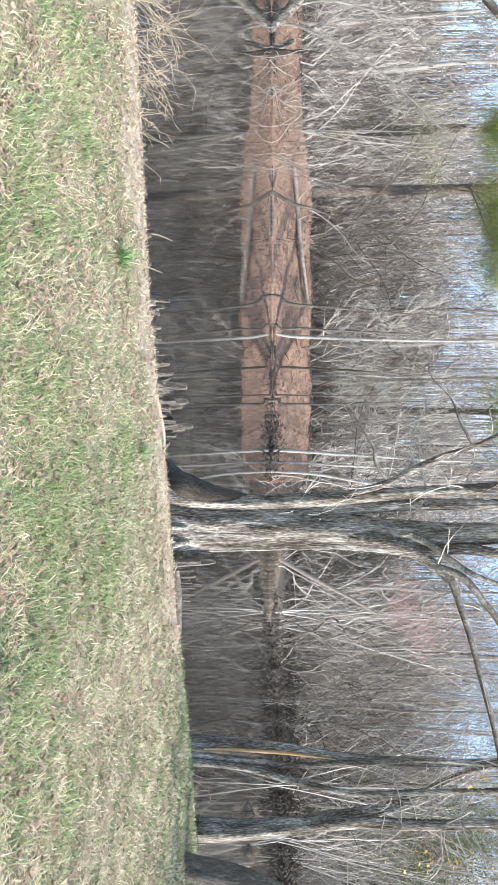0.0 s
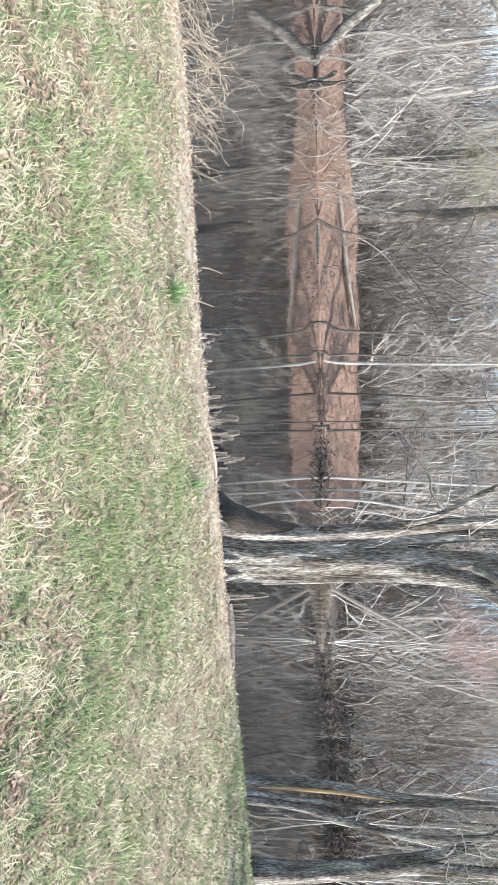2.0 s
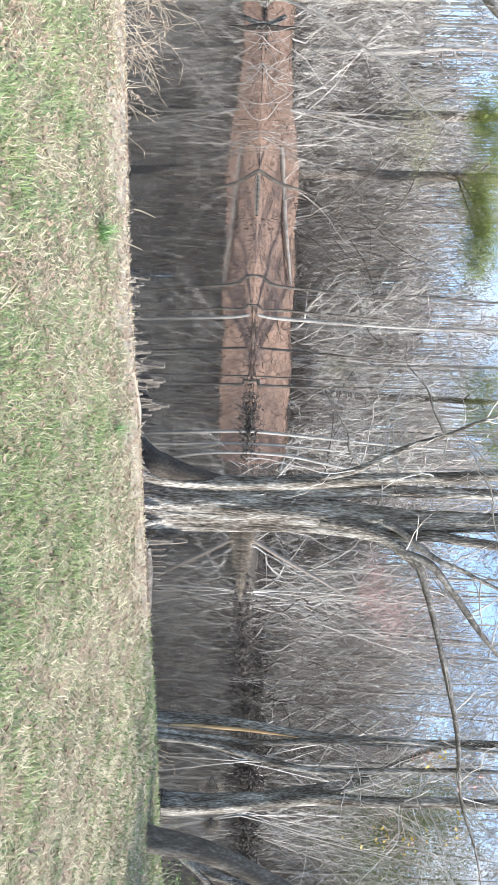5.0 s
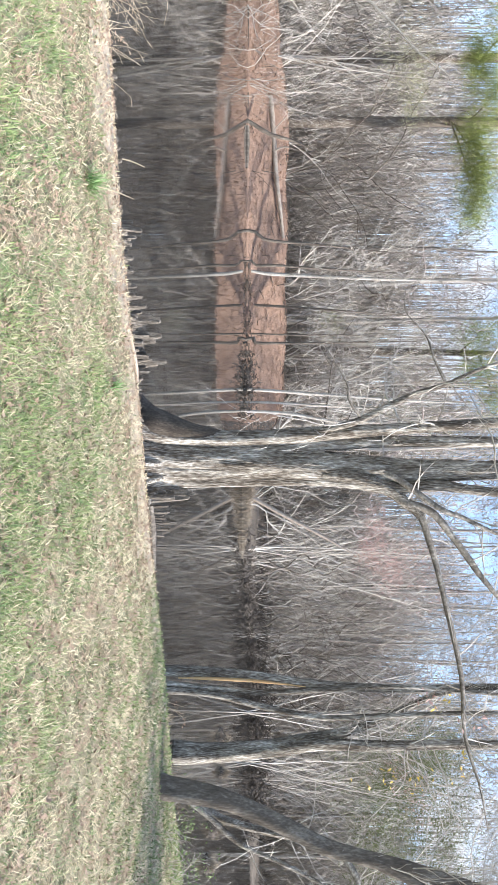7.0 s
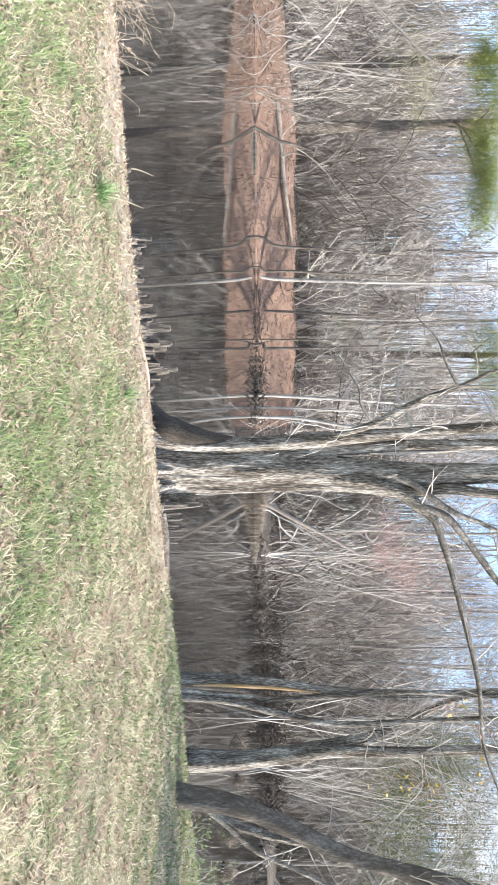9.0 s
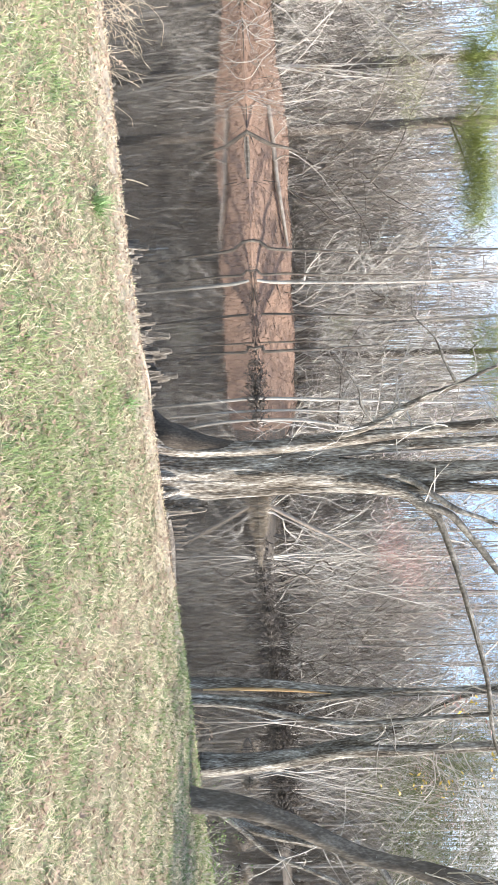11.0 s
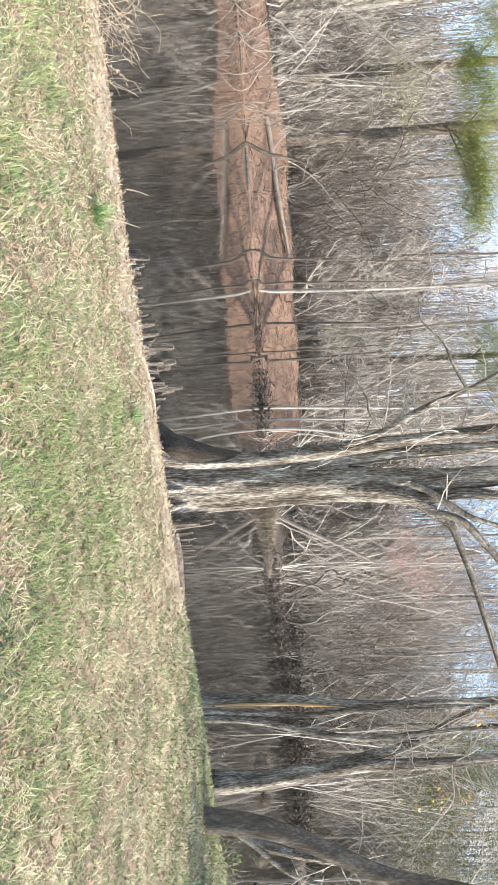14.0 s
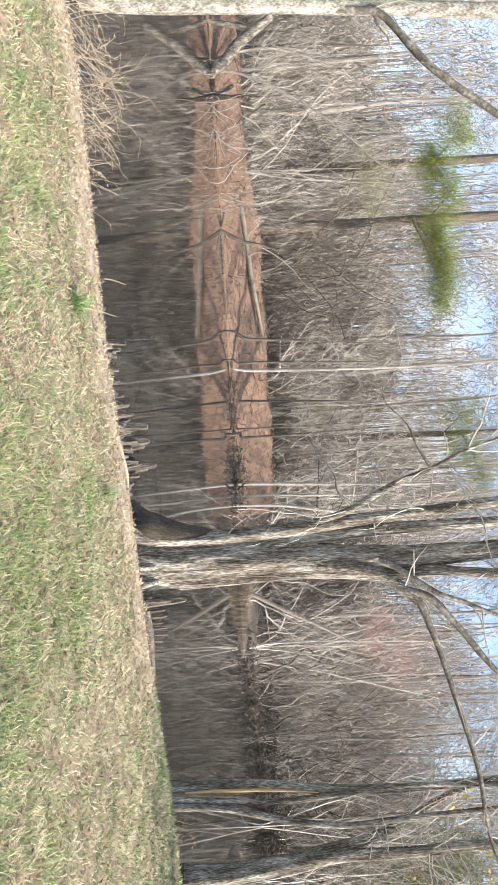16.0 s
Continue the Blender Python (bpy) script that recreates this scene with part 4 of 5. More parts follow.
def pine(x, y, h, r, boughs, mat, label, seed):
    t = thing("pine_tree", x, y, set_on(x, y) - 0.2, label, "tree", "evergreens in the woods")
    z0 = t.location.z
    part("trunk", mesh_from("trunk", *tube([(0, 0, 0, r * 1.2), (0.1, 0, h * 0.3, r), (0.25, 0, h * 0.7, r * 0.8), (0.3, 0, h, r * 0.3)], 9, 0.8, 0.05, 0, seed), M_BARK_DARK), t)
    r2 = np.random.RandomState(seed)
    for bx, by, bz, sx, sz, n in boughs:
        bough = part("bough", mesh_from("bough", *tube([(0.2, 0, bz - z0 - 1.2, 0.09), ((bx - x) * 0.5, (by - y) * 0.5, bz - z0 - 0.4, 0.06), (bx - x, by - y, bz - z0, 0.02)], 5, 0.6, 0.05, 0, seed), M_BARK_DARK), t)
        part("needles", mesh_from("needles", *needle_sprays(r2, (bx - x, by - y, bz - z0), (sx * 0.85, 1.2, sz), n * 9), mat, False), bough)


pine(-27.9, 62, 37, 0.42, [(-26.0, 58.5, 18.2, 2.6, 1.3, 1500), (-28.6, 58.5, 20.5, 3, 1.5, 900)], M_PINE, "tall pine with yellow-green boughs behind the bare trees", 501)
pine(-22.6, 62, 38, 0.42, [(-20.0, 58.5, 18.0, 2.6, 1.5, 1300), (-17.2, 58.5, 18.4, 2.6, 1.4, 1300), (-14.6, 58.5, 18.2, 2.4, 1.2, 1000), (-23.5, 58.5, 19.6, 2.4, 1.2, 700)], M_PINE, "tall pine with long yellow-green boughs behind the bare trees", 502)
pine(-3.5, 74, 27, 0.4, [(-5.0, 71, 22.6, 2.2, 2.4, 900), (-1.6, 71, 22.3, 2.2, 2.0, 900), (1.5, 72, 24.5, 2.4, 1.6, 600)], M_PINE, "tall green pine deep in the woods", 503)


def leafy_sprays(name, label, mat, spots, leaf, seed):
    t = thing(name, spots[0][0], spots[0][1], set_on(spots[0][0], spots[0][1]), label, "tree")
    o = np.array(t.location)
    r2 = np.random.RandomState(seed)
    S = []
    for x, y, z, sx, sz, n in spots:
        grow(S, r2, o + (0, 0, 0.1), (np.array([x, y, z]) - o) / np.linalg.norm(np.array([x, y, z]) - o), float(np.linalg.norm(np.array([x, y, z]) - o)), 0.07, 1, 1.2, 0.05, 0, 0.6)
        part("leaves", mesh_from("leaves", *flecks(r2, np.array([x, y, z]) - o, (sx, 1.5, sz), n, leaf), mat, False), t)
    V, F = prisms(S)
    part("crown", mesh_from("crown", V - o, F, M_TWIG), t)


leafy_sprays("leafing_tree", "small tree keeping thin olive-yellow leaves", M_OLIVE, [(-24.0, 53, 11.0, 3.0, 2.0, 1500), (-21.0, 53, 12.0, 2.6, 1.2, 1300), (-22.6, 53, 12.6, 2.2, 1.2, 900)], 0.06, 601)
leafy_sprays("red_tree", "small maple with a haze of faded red leaves", M_RED, [(12.4, 50, 9.3, 1.6, 1.1, 1900), (10.6, 50, 9.6, 2.0, 1.4, 1500), (13.8, 50, 10.8, 1.8, 1.2, 1600), (12.4, 50, 12.4, 2, 1.4, 700)], 0.05, 602)
leafy_sprays("leafing_tree", "young tree with a few green leaves low in the woods", M_OLIVE, [(-5.6, 62, 6.4, 1.6, 1.2, 900), (-5.0, 62, 7.4, 1.4, 1.0, 600)], 0.06, 603)
leafy_sprays("red_tree", "small maple with scattered rusty leaves", M_RED, [(36, 62, 14, 3, 2.4, 900), (39, 62, 16, 3, 2, 800)], 0.06, 604)
leafy_sprays("evergreen", "dark green evergreen deep in the woods", M_FAR_GREEN, [(46, 76, 16, 6, 5, 9000), (43, 76, 20, 5, 5, 7000), (52, 76, 22, 6, 5, 6000), (56, 78, 15, 6, 5, 6000)], 0.11, 605)


leafy_sprays("evergreen", "grey-green evergreen behind the bare trees", M_FAR_GREEN, [(38, 66, 10, 5, 5, 2600), (41, 66, 15, 5, 4, 3000), (36, 66, 18, 4, 4, 2000)], 0.07, 606)
leafy_sprays("leafing_tree", "tall tree holding a thin haze of olive leaves", M_OLIVE, [(30, 60, 15, 5, 3, 500), (33, 60, 18, 5, 3, 550), (27, 60, 18, 4, 3, 450)], 0.045, 607)
leafy_sprays("red_tree", "tall maple with a thin haze of pinkish leaves", M_RED, [(15, 56, 13.5, 4, 3, 1000), (18, 56, 16, 4, 3, 900), (12, 56, 16, 4, 2.4, 700)], 0.05, 608)
leafy_sprays("leafing_tree", "young tree with pale olive leaves among bare trunks", M_OLIVE, [(2, 62, 13, 3, 3, 1300), (-3, 62, 15, 3, 3, 1300), (5, 62, 17, 4, 3, 1300)], 0.045, 609)


def crooked_tree_meshes(seed, height, stems, mat):
    """A small open tree of crooked, much-forked limbs."""
    r2 = np.random.RandomState(seed)
    S = []
    for _ in range(stems):
        a = r2.rand() * 6.283
        d = np.array([math.cos(a) * 0.45, math.sin(a) * 0.3, 1.0])
        grow(S, r2, (0.2 * r2.randn(), 0.2 * r2.randn(), -0.2), d / np.linalg.norm(d), height * (0.7 + 0.5 * r2.rand()), 0.075, 4, height / 9, 0.3, 0.03, 1.15, 1, 0.55, 0.35)
    S = np.array(S)
    S[:, 6:8] = np.clip(S[:, 6:8], 0.013, 0.06)
    return (mesh_from("young_tree", *twig_mass(S, 0.02), mat),)


def crooked_trees():
    r2 = np.random.RandomState(460)
    for word, mat, count, seed in (("pale", M_TWIG_PALE, 50, 461), ("dark", M_BARK_DARK, 26, 471)):
        kinds = [crooked_tree_meshes(seed + k, (6.5 if word == "pale" else 9.5) + 1.5 * k, 1 + k % 2, mat) for k in range(5)]
        spots = []
        while len(spots) < count:
            x_ = -38 + 84 * r2.rand()
            y_ = float(far_edge(x_)) + ((8.5 + 9 * r2.rand()) if x_ < 3 else (0.6 + 9 * r2.rand()))
            if abs(x_ / y_ + 0.21) < 0.05:
                continue
            spots.append((x_, y_, 0.75 + 0.6 * r2.rand()))
        scatter("young_tree", kinds, spots, f"small crooked {word} bare tree at the edge of the woods", "tree", f"crooked {word} young trees", r2)


crooked_trees()


def canopy(name, label, seed, clumps, each, y0, y1, lo, hi, size, length, rad, mat, gap):
    """Hazy twig or needle masses deep in the woods, in clumps with openings towards the sky."""
    r2 = np.random.RandomState(seed)
    yc = y0 + (y1 - y0) * r2.rand(clumps)
    side = -0.95 + 2.0 * r2.rand(clumps)
    up = lo + (hi - lo) * r2.rand(clumps)
    ok = opening(side, up) < gap
    yc, side, up = yc[ok], side[ok], up[ok]
    c = np.stack([yc * side, yc, 2.3 + yc * up], 1)
    c = np.repeat(c, each, 0) + r2.randn(len(c) * each, 3) * np.array(size)
    d = r2.randn(len(c), 3) * (1, 0.5, 0.8) + (0, 0, 0.35)
    d /= np.linalg.norm(d, axis=1)[:, None]
    ln = length * (0.5 + r2.rand(len(c), 1))
    r = rad * (0.6 + 0.8 * r2.rand(len(c), 1))
    tagged(new(name, mesh_from(name, *prisms(np.hstack([c, c + d * ln, r, r * 0.5]), 2), mat)), label, "woods", kind="stuff")


canopy("far_canopy", "brownish-grey haze of bare twigs deep in the woods", 481, 2300, 72, 106, 160, 0.06, 0.38, (2.2, 2.0, 1.7), 1.35, 0.07, M_HAZE, 0.75)
canopy("far_canopy", "dense brown-grey haze of bare saplings behind the bank", 483, 1300, 90, 84, 112, 0.0, 0.19, (2.0, 2.0, 1.5), 1.3, 0.05, M_HAZE, 0.6)
canopy("far_evergreens", "dull green evergreens far back in the woods", 482, 240, 200, 104, 150, 0.04, 0.32, (2.0, 1.5, 2.4), 0.8, 0.05, M_FAR_GREEN, 0.1)


def far_woods():
    """Countless trunks and twigs deep in the woods."""
    r2 = np.random.RandomState(9)
    n = 4300
    y = 102 + 70 * r2.rand(n)
    x = y * (-0.95 + 2.0 * r2.rand(n))
    z = land(x, y)
    h = (24 + 22 * r2.rand(n)) * (0.8 + 0.3 * np.sin(x / y * 21) * np.sin(x / y * 8 + 1))
    lean = r2.randn(n, 2) * 0.6
    a = np.stack([x, y, z - 0.3], 1)
    b = np.stack([x + lean[:, 0], y + lean[:, 1], z + h], 1)
    rad = 0.08 + 0.14 * r2.rand(n)
    S = [np.hstack([a, b, rad[:, None], rad[:, None] * 0.35])]
    for _ in range(9):
        t = 0.15 + 0.85 * r2.rand(n, 1)
        p = a + (b - a) * t
        p[:, 2] = np.where(opening(p[:, 0] / p[:, 1], (p[:, 2] - 2.3) / p[:, 1]) < 0.75, p[:, 2], a[:, 2] + 0.3 * (p[:, 2] - a[:, 2]))
        q = p + np.hstack([r2.randn(n, 2) * 2.0, 0.6 + 2.4 * r2.rand(n, 1)])
        S.append(np.hstack([p, q, np.full((n, 1), 0.05), np.full((n, 1), 0.02)]))
        q2 = p + (q - p) * 0.5
        q3 = q2 + np.hstack([r2.randn(n, 2) * 0.9, 0.9 * r2.rand(n, 1)])
        S.append(np.hstack([q2, q3, np.full((n, 1), 0.032), np.full((n, 1), 0.016)]))
    tagged(new("far_woods", mesh_from("far_woods", *joined([prisms(S[0]), prisms(np.vstack(S[1:]), 2)]), M_FOREST)), "hazy mass of bare grey trees on the wooded slope", "woods", kind="stuff")


far_woods()


def deep_woods():
    """The grey wall of trunks at the back of the woods."""
    r2 = np.random.RandomState(19)
    n = 5200
    y = 125 + 75 * r2.rand(n)
    x = y * (-0.95 + 2.0 * r2.rand(n))
    z = land(x, y)
    h = (24 + 16 * r2.rand(n)) * (0.85 + 0.25 * np.sin(x / y * 17 + 2) * np.sin(x / y * 7))
    lean = r2.randn(n, 2) * 1.2
    a = np.stack([x, y, z - 0.3], 1)
    b = np.stack([x + lean[:, 0], y + lean[:, 1], z + h], 1)
    rad = 0.12 + 0.2 * r2.rand(n)[:, None]
    S = [np.hstack([a, b, rad, rad * 0.3])]
    for _ in range(7):
        p = a + (b - a) * (0.3 + 0.7 * r2.rand(n, 1))
        p[:, 2] = np.where(opening(p[:, 0] / p[:, 1], (p[:, 2] - 2.3) / p[:, 1]) < 0.75, p[:, 2], a[:, 2] + 0.3 * (p[:, 2] - a[:, 2]))
        q = p + np.hstack([r2.randn(n, 2) * 2.2, 0.4 + 2.4 * r2.rand(n, 1)])
        S.append(np.hstack([p, q, np.full((n, 1), 0.085), np.full((n, 1), 0.03)]))
    tagged(new("far_woods", mesh_from("far_woods", *prisms(np.vstack(S), 2), M_FOREST)), "dense grey wall of bare trunks deep in the woods", "woods", kind="stuff")


deep_woods()


def whips(rs, n, y0, y1, z0, z1, length, rad, spread):
    """Thin curved shoots standing in the woods, as rows for prisms()."""
    y = y0 + (y1 - y0) * rs.rand(n) ** 1.3
    x = y * (-0.86 + 1.85 * rs.rand(n))
    f = y - far_edge(x)
    up = z0 + (z1 - z0) * rs.rand(n) ** 1.2
    clump = np.sin(x * 0.43 + 2 * np.sin(up * 0.31)) * np.sin(up * 0.47 + x * 0.19 + y * 0.05) + 0.6 * np.sin(x * 1.1 + up * 0.9)
    ok = (f > np.where(x < 3, 10.5, 1.0)) & ((up < 6) | (clump > -0.62)) & (opening(x / y, (land(x, y) + up - 2.3) / y) < 0.75)
    x, y = x[ok], y[ok]
    k = len(x)
    p = np.stack([x, y, land(x, y) + up[ok]], 1)
    d = np.stack([rs.randn(k) * spread * 1.7, rs.randn(k) * spread, 0.05 + rs.rand(k)], 1)
    d /= np.linalg.norm(d, axis=1)[:, None]
    S = []
    r = rad * (0.6 + 0.8 * rs.rand(k, 1))
    for _ in range(3):
        q = p + d * length * (0.5 + rs.rand(k, 1)) / 3
        S.append(np.hstack([p, q, r, r * 0.75]))
        r = r * 0.75
        p = q
        d = d + rs.randn(k, 3) * 0.5
        d /= np.linalg.norm(d, axis=1)[:, None]
    return np.vstack(S)


r4 = np.random.RandomState(44)
tagged(new("thicket", mesh_from("thicket", *prisms(whips(r4, 9000, 56, 112, 0, 13, 2.8, 0.018, 0.6), 2), M_TWIG)), "dense grey understorey of bare saplings and whips", "thicket", kind="stuff")
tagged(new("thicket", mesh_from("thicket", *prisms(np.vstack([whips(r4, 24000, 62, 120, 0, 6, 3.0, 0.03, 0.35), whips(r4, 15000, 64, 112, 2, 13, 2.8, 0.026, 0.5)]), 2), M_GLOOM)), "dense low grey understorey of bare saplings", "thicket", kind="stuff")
tagged(new("high_twigs", mesh_from("high_twigs", *prisms(whips(r4, 14000, 58, 95, 7, 26, 2.4, 0.016, 0.7), 2), M_TWIG_PALE)), "fine pale twigs high in the bare woods", "twigs", kind="stuff")
tagged(new("high_twigs", mesh_from("high_twigs", *prisms(whips(r4, 20000, 66, 100, 12, 36, 3.0, 0.022, 0.7), 2), M_TWIG)), "fine grey twigs in the tops of the bare woods", "twigs", kind="stuff")

# ---- knees along the shore ----
KNEES = [(-2.09, 9.88, 0.22), (-1.98, 10.00, 0.16), (-1.68, 9.85, 0.1), (-1.56, 10.30, 0.12), (-1.32, 10.25, 0.12), (-1.16, 10.25, 0.16), (-1.04, 10.43, 0.2), (-0.96, 10.60, 0.16), (-0.9, 10.65, 0.34),
         (-0.8, 10.70, 0.2), (-0.65, 10.85, 0.38), (-0.56, 10.95, 0.3), (-0.36, 11.10, 0.22), (-0.27, 11.20, 0.4), (-0.2, 11.30, 0.3), (0.07, 11.15, 0.14), (1.75, 11.80, 0.2), (1.98, 11.85, 0.26), (2.09, 11.80, 0.52),
         (2.3, 12.10, 0.3), (2.42, 12.15, 0.32), (2.54, 12.20, 0.3), (2.66, 12.30, 0.22), (2.95, 12.35, 0.16)]


def knee(x, y, h, seed):
    r2 = np.random.RandomState(seed)
    z = set_on(x, y)
    t = thing("cypress_knee", x, y, z, "short weathered wooden root knee rising from the muddy shore", "root knee", "knees along the shore")
    h *= 1.5
    pieces = []
    for q in range(r2.randint(2, 5)):
        hh = h * (1.0 if q == 0 else 0.3 + 0.6 * r2.rand())
        sx, sy = (0, 0) if q == 0 else (r2.randn() * 0.07, r2.randn() * 0.04)
        lx, ly = r2.randn(2) * 0.03
        w = (0.026 + 0.05 * hh) * (0.75 + 0.5 * r2.rand()) * (0.6 if x > 2.2 else 1.0)
        line = [(sx * 0.8, sy, -0.14, w * 2.4), (sx, sy, 0.0, w * 1.5), (sx + lx * 0.4, sy + ly * 0.4, hh * 0.4, w * 1.0), (sx + lx * 0.8, sy + ly * 0.8, hh * 0.8, w * 0.8),
                (sx + lx, sy + ly, hh * 0.985, w * (0.45 + 0.3 * r2.rand())), (sx + lx, sy + ly, hh, 0.004)]
        pieces.append(tube(line, 9, 0.035, 0.13, 0.2, seed + 31 * q))
    part("stub", mesh_from("stub", *joined(pieces), M_KNEE, False), t)


for k, (x, y, h) in enumerate(KNEES):
    knee(x, y, h, 700 + k)

def shore_knobs():
    """Countless small root knobs and clods along the near waterline."""
    r2 = np.random.RandomState(760)
    pieces = []
    for _ in range(420):
        kx = -7.5 + 8.6 * r2.rand() ** 0.9 if r2.rand() < 0.85 else 1.9 + 2.0 * r2.rand()
        ky = float(near_edge(kx)) - 0.16 + 0.30 * r2.rand() ** 1.3
        h, w = 0.02 + 0.10 * r2.rand() ** 2.2, 0.014 + 0.02 * r2.rand()
        z0 = max(set_on(kx, ky), -0.04)
        lx, ly = r2.randn(2) * 0.02
        pieces.append(tube([(kx, ky, z0 - 0.05, w * 1.8), (kx, ky, z0 + h * 0.3, w * 1.2), (kx + lx, ky + ly, z0 + h * 0.8, w * 0.9), (kx + lx * 1.4, ky + ly * 1.4, z0 + h, w * 0.45), (kx + lx * 1.4, ky + ly * 1.4, z0 + h * 1.03, 0.002)], 6, 0.04, 0.18, 0, int(r2.rand() * 9999)))
    tagged(new("root_knobs", mesh_from("root_knobs", *joined(pieces), M_KNEE, False)), "small dark root knobs and clods crowding the muddy shore", "roots", kind="stuff")


shore_knobs()

log("driftwood", "dark pegged root lying along the water's edge",
    [[(2.2, 11.75, 0.16, 0.05), (2.6, 11.85, 0.18, 0.06), (3.0, 11.95, 0.17, 0.05), (3.4, 12.1, 0.16, 0.03)]] + [[(px, 11.75 + 0.3 * (px - 2.2), 0.12, 0.022), (px + 0.01, 11.77 + 0.3 * (px - 2.2), 0.26, 0.02), (px + 0.015, 11.78 + 0.3 * (px - 2.2), 0.28 + dz, 0.018), (px + 0.015, 11.78 + 0.3 * (px - 2.2), 0.285 + dz, 0.003)] for px, dz in ((2.32, 0.14), (2.43, 0.12), (2.52, 0.17), (2.64, 0.16), (2.76, 0.08), (2.98, 0.10))], M_KNEE, 251)
log("driftwood", "pale root lying half buried along the bank", [[(-0.75, 10.1, 0.14, 0.03), (-0.45, 10.5, 0.13, 0.035), (-0.15, 10.85, 0.12, 0.03), (0.1, 11.0, 0.1, 0.02)]], M_LOG, 261)
log("stick", "thin broken stick standing in the water", [[(-3.25, 10.5, -0.2, 0.012), (-3.2, 10.5, 0.1, 0.010), (-3.1, 10.5, 0.33, 0.005)]], M_WEED, 271)


# ---- weeds, tufts, shrub ----
def blades(rs, x, y, z, length, width, lean, bend):
    """Grass blades as arrays: five corners and three triangles each."""
    n = len(x)
    a = rs.rand(n) * 6.283
    c, s = np.cos(a), np.sin(a)
    up = np.cos(lean)[:, None] * [[0, 0, 1.0]] + np.sin(lean)[:, None] * np.stack([c, s, 0 * c], 1)
    low = np.cos(lean + bend)[:, None] * [[0, 0, 1.0]] + np.sin(lean + bend)[:, None] * np.stack([c, s, 0 * c], 1)
    side = np.stack([-s, c, 0 * c], 1) * (width / 2)[:, None]
    b = np.stack([x, y, z], 1)
    m = b + up * (length * 0.55)[:, None]
    tipp = m + low * (length * 0.45)[:, None]
    tipp[:, 2] = np.maximum(tipp[:, 2], z + 0.004)
    V = np.stack([b - side, b + side, m - side * 0.8, m + side * 0.8, tipp], 1).reshape(-1, 3)
    k = np.arange(n)[:, None] * 5
    return V, np.concatenate([k + [[0, 1, 2]], k + [[1, 3, 2]], k + [[2, 3, 4]]])


def tuft(x, y, n, length, label, seed, mat, stalks=()):
    r2 = np.random.RandomState(seed)
    z = set_on(x, y)
    t = thing("grass_tuft", x, y, z - 0.01, label, "grass tuft", "tufts on the lawn")
    px, py = r2.randn(n) * 0.05, r2.randn(n) * 0.05
    part("grass_spray", mesh_from("grass_spray", *blades(r2, px, py, 0 * px, length * (0.5 + 0.9 * r2.rand(n)), 0.006 + 0.004 * r2.rand(n), 0.15 + 0.9 * r2.rand(n), 0.2 + 0.7 * r2.rand(n)), mat, False), t)
    for line in stalks:
        part("stalk", mesh_from("stalk", *tube(line, 5, 0.06, 0.03, 0, seed), M_WEED), t, "long bent pale stalk")


tuft(-2.10, 7.75, 170, 0.28, "bright green grass tuft with a long bent stalk", 801, M_TUFT, [[(0.02, 0, 0, 0.008), (0.06, 0.02, 0.24, 0.008), (0.12, 0.03, 0.40, 0.006), (0.17, 0.03, 0.52, 0.003)]])
tuft(0.15, 8.9, 80, 0.24, "small green grass tuft with a thin stalk", 802, M_TUFT, [[(0, 0, 0, 0.004), (0.01, 0.02, 0.2, 0.003), (0.03, 0.03, 0.36, 0.002)]])


def weeds(x, y, n, h, seed):
    r2 = np.random.RandomState(seed)
    z = set_on(x, y)
    t = thing("dead_weeds", x, y, z - 0.02, "clump of dry tan weed stalks leaning over the water", "weeds", "dead weeds on the bank")
    S = []
    for _ in range(n):
        a = r2.rand() * 6.283
        d = np.array([math.cos(a) * 0.5 + 0.2, math.sin(a) * 0.4 + 0.35, 0.9])
        grow(S, r2, (0.22 * r2.randn(), 0.15 * r2.randn(), 0), d / np.linalg.norm(d), h * (0.4 + 0.8 * r2.rand()), 0.0045, 1, 0.12, 0.12, -0.09, 0.8, 2, 0.4, 0.5)
    part("stalks", mesh_from("stalks", *prisms(S), M_WEED), t)
    V, F = flecks(r2, (0.15, 0.2, h * 0.35), (0.6, 0.5, 0.3), 30, 0.025)
    part("withered_leaves", mesh_from("withered_leaves", V, F, M_LEAF, False), t)


for k, (x, y, n, h) in enumerate(((-6.9, 8.3, 20, 0.9), (-6.4, 8.5, 22, 1.0), (-5.95, 8.85, 24, 1.05), (-5.5, 9.2, 22, 0.95), (-5.1, 9.5, 18, 0.8), (-4.75, 9.75, 12, 0.55), (-7.5, 8.0, 20, 0.8), (6.7, 13.5, 9, 0.4), (9.0, 14.2, 10, 0.5))):
    weeds(x, y, n, h, 820 + k)


def leafy_shrub(x, y, h, n, seed):
    r2 = np.random.RandomState(seed)
    t = thing("leafy_shrub", x, y, set_on(x, y) - 0.02, "small shrub with fresh green leaves on the bank", "shrub")
    for _ in range(n):
        S = []
        d = np.array([r2.randn() * 0.5, r2.randn() * 0.3, 1.0])
        grow(S, r2, (0.2 * r2.randn(), 0.1 * r2.randn(), 0), d / np.linalg.norm(d), h * (0.6 + 0.6 * r2.rand()), 0.005, 1, 0.12, 0.12, 0, 0.8)
        part("stem", mesh_from("stem", *prisms(S), M_TWIG), t)
    part("leaves", mesh_from("leaves", *flecks(r2, (0, 0, h * 0.7), (0.8, 0.5, h * 0.6), 260, 0.03), M_GREEN, False), t)


leafy_shrub(9.4, 13.4, 0.6, 14, 851)
leafy_shrub(10.3, 13.6, 0.7, 12, 852)


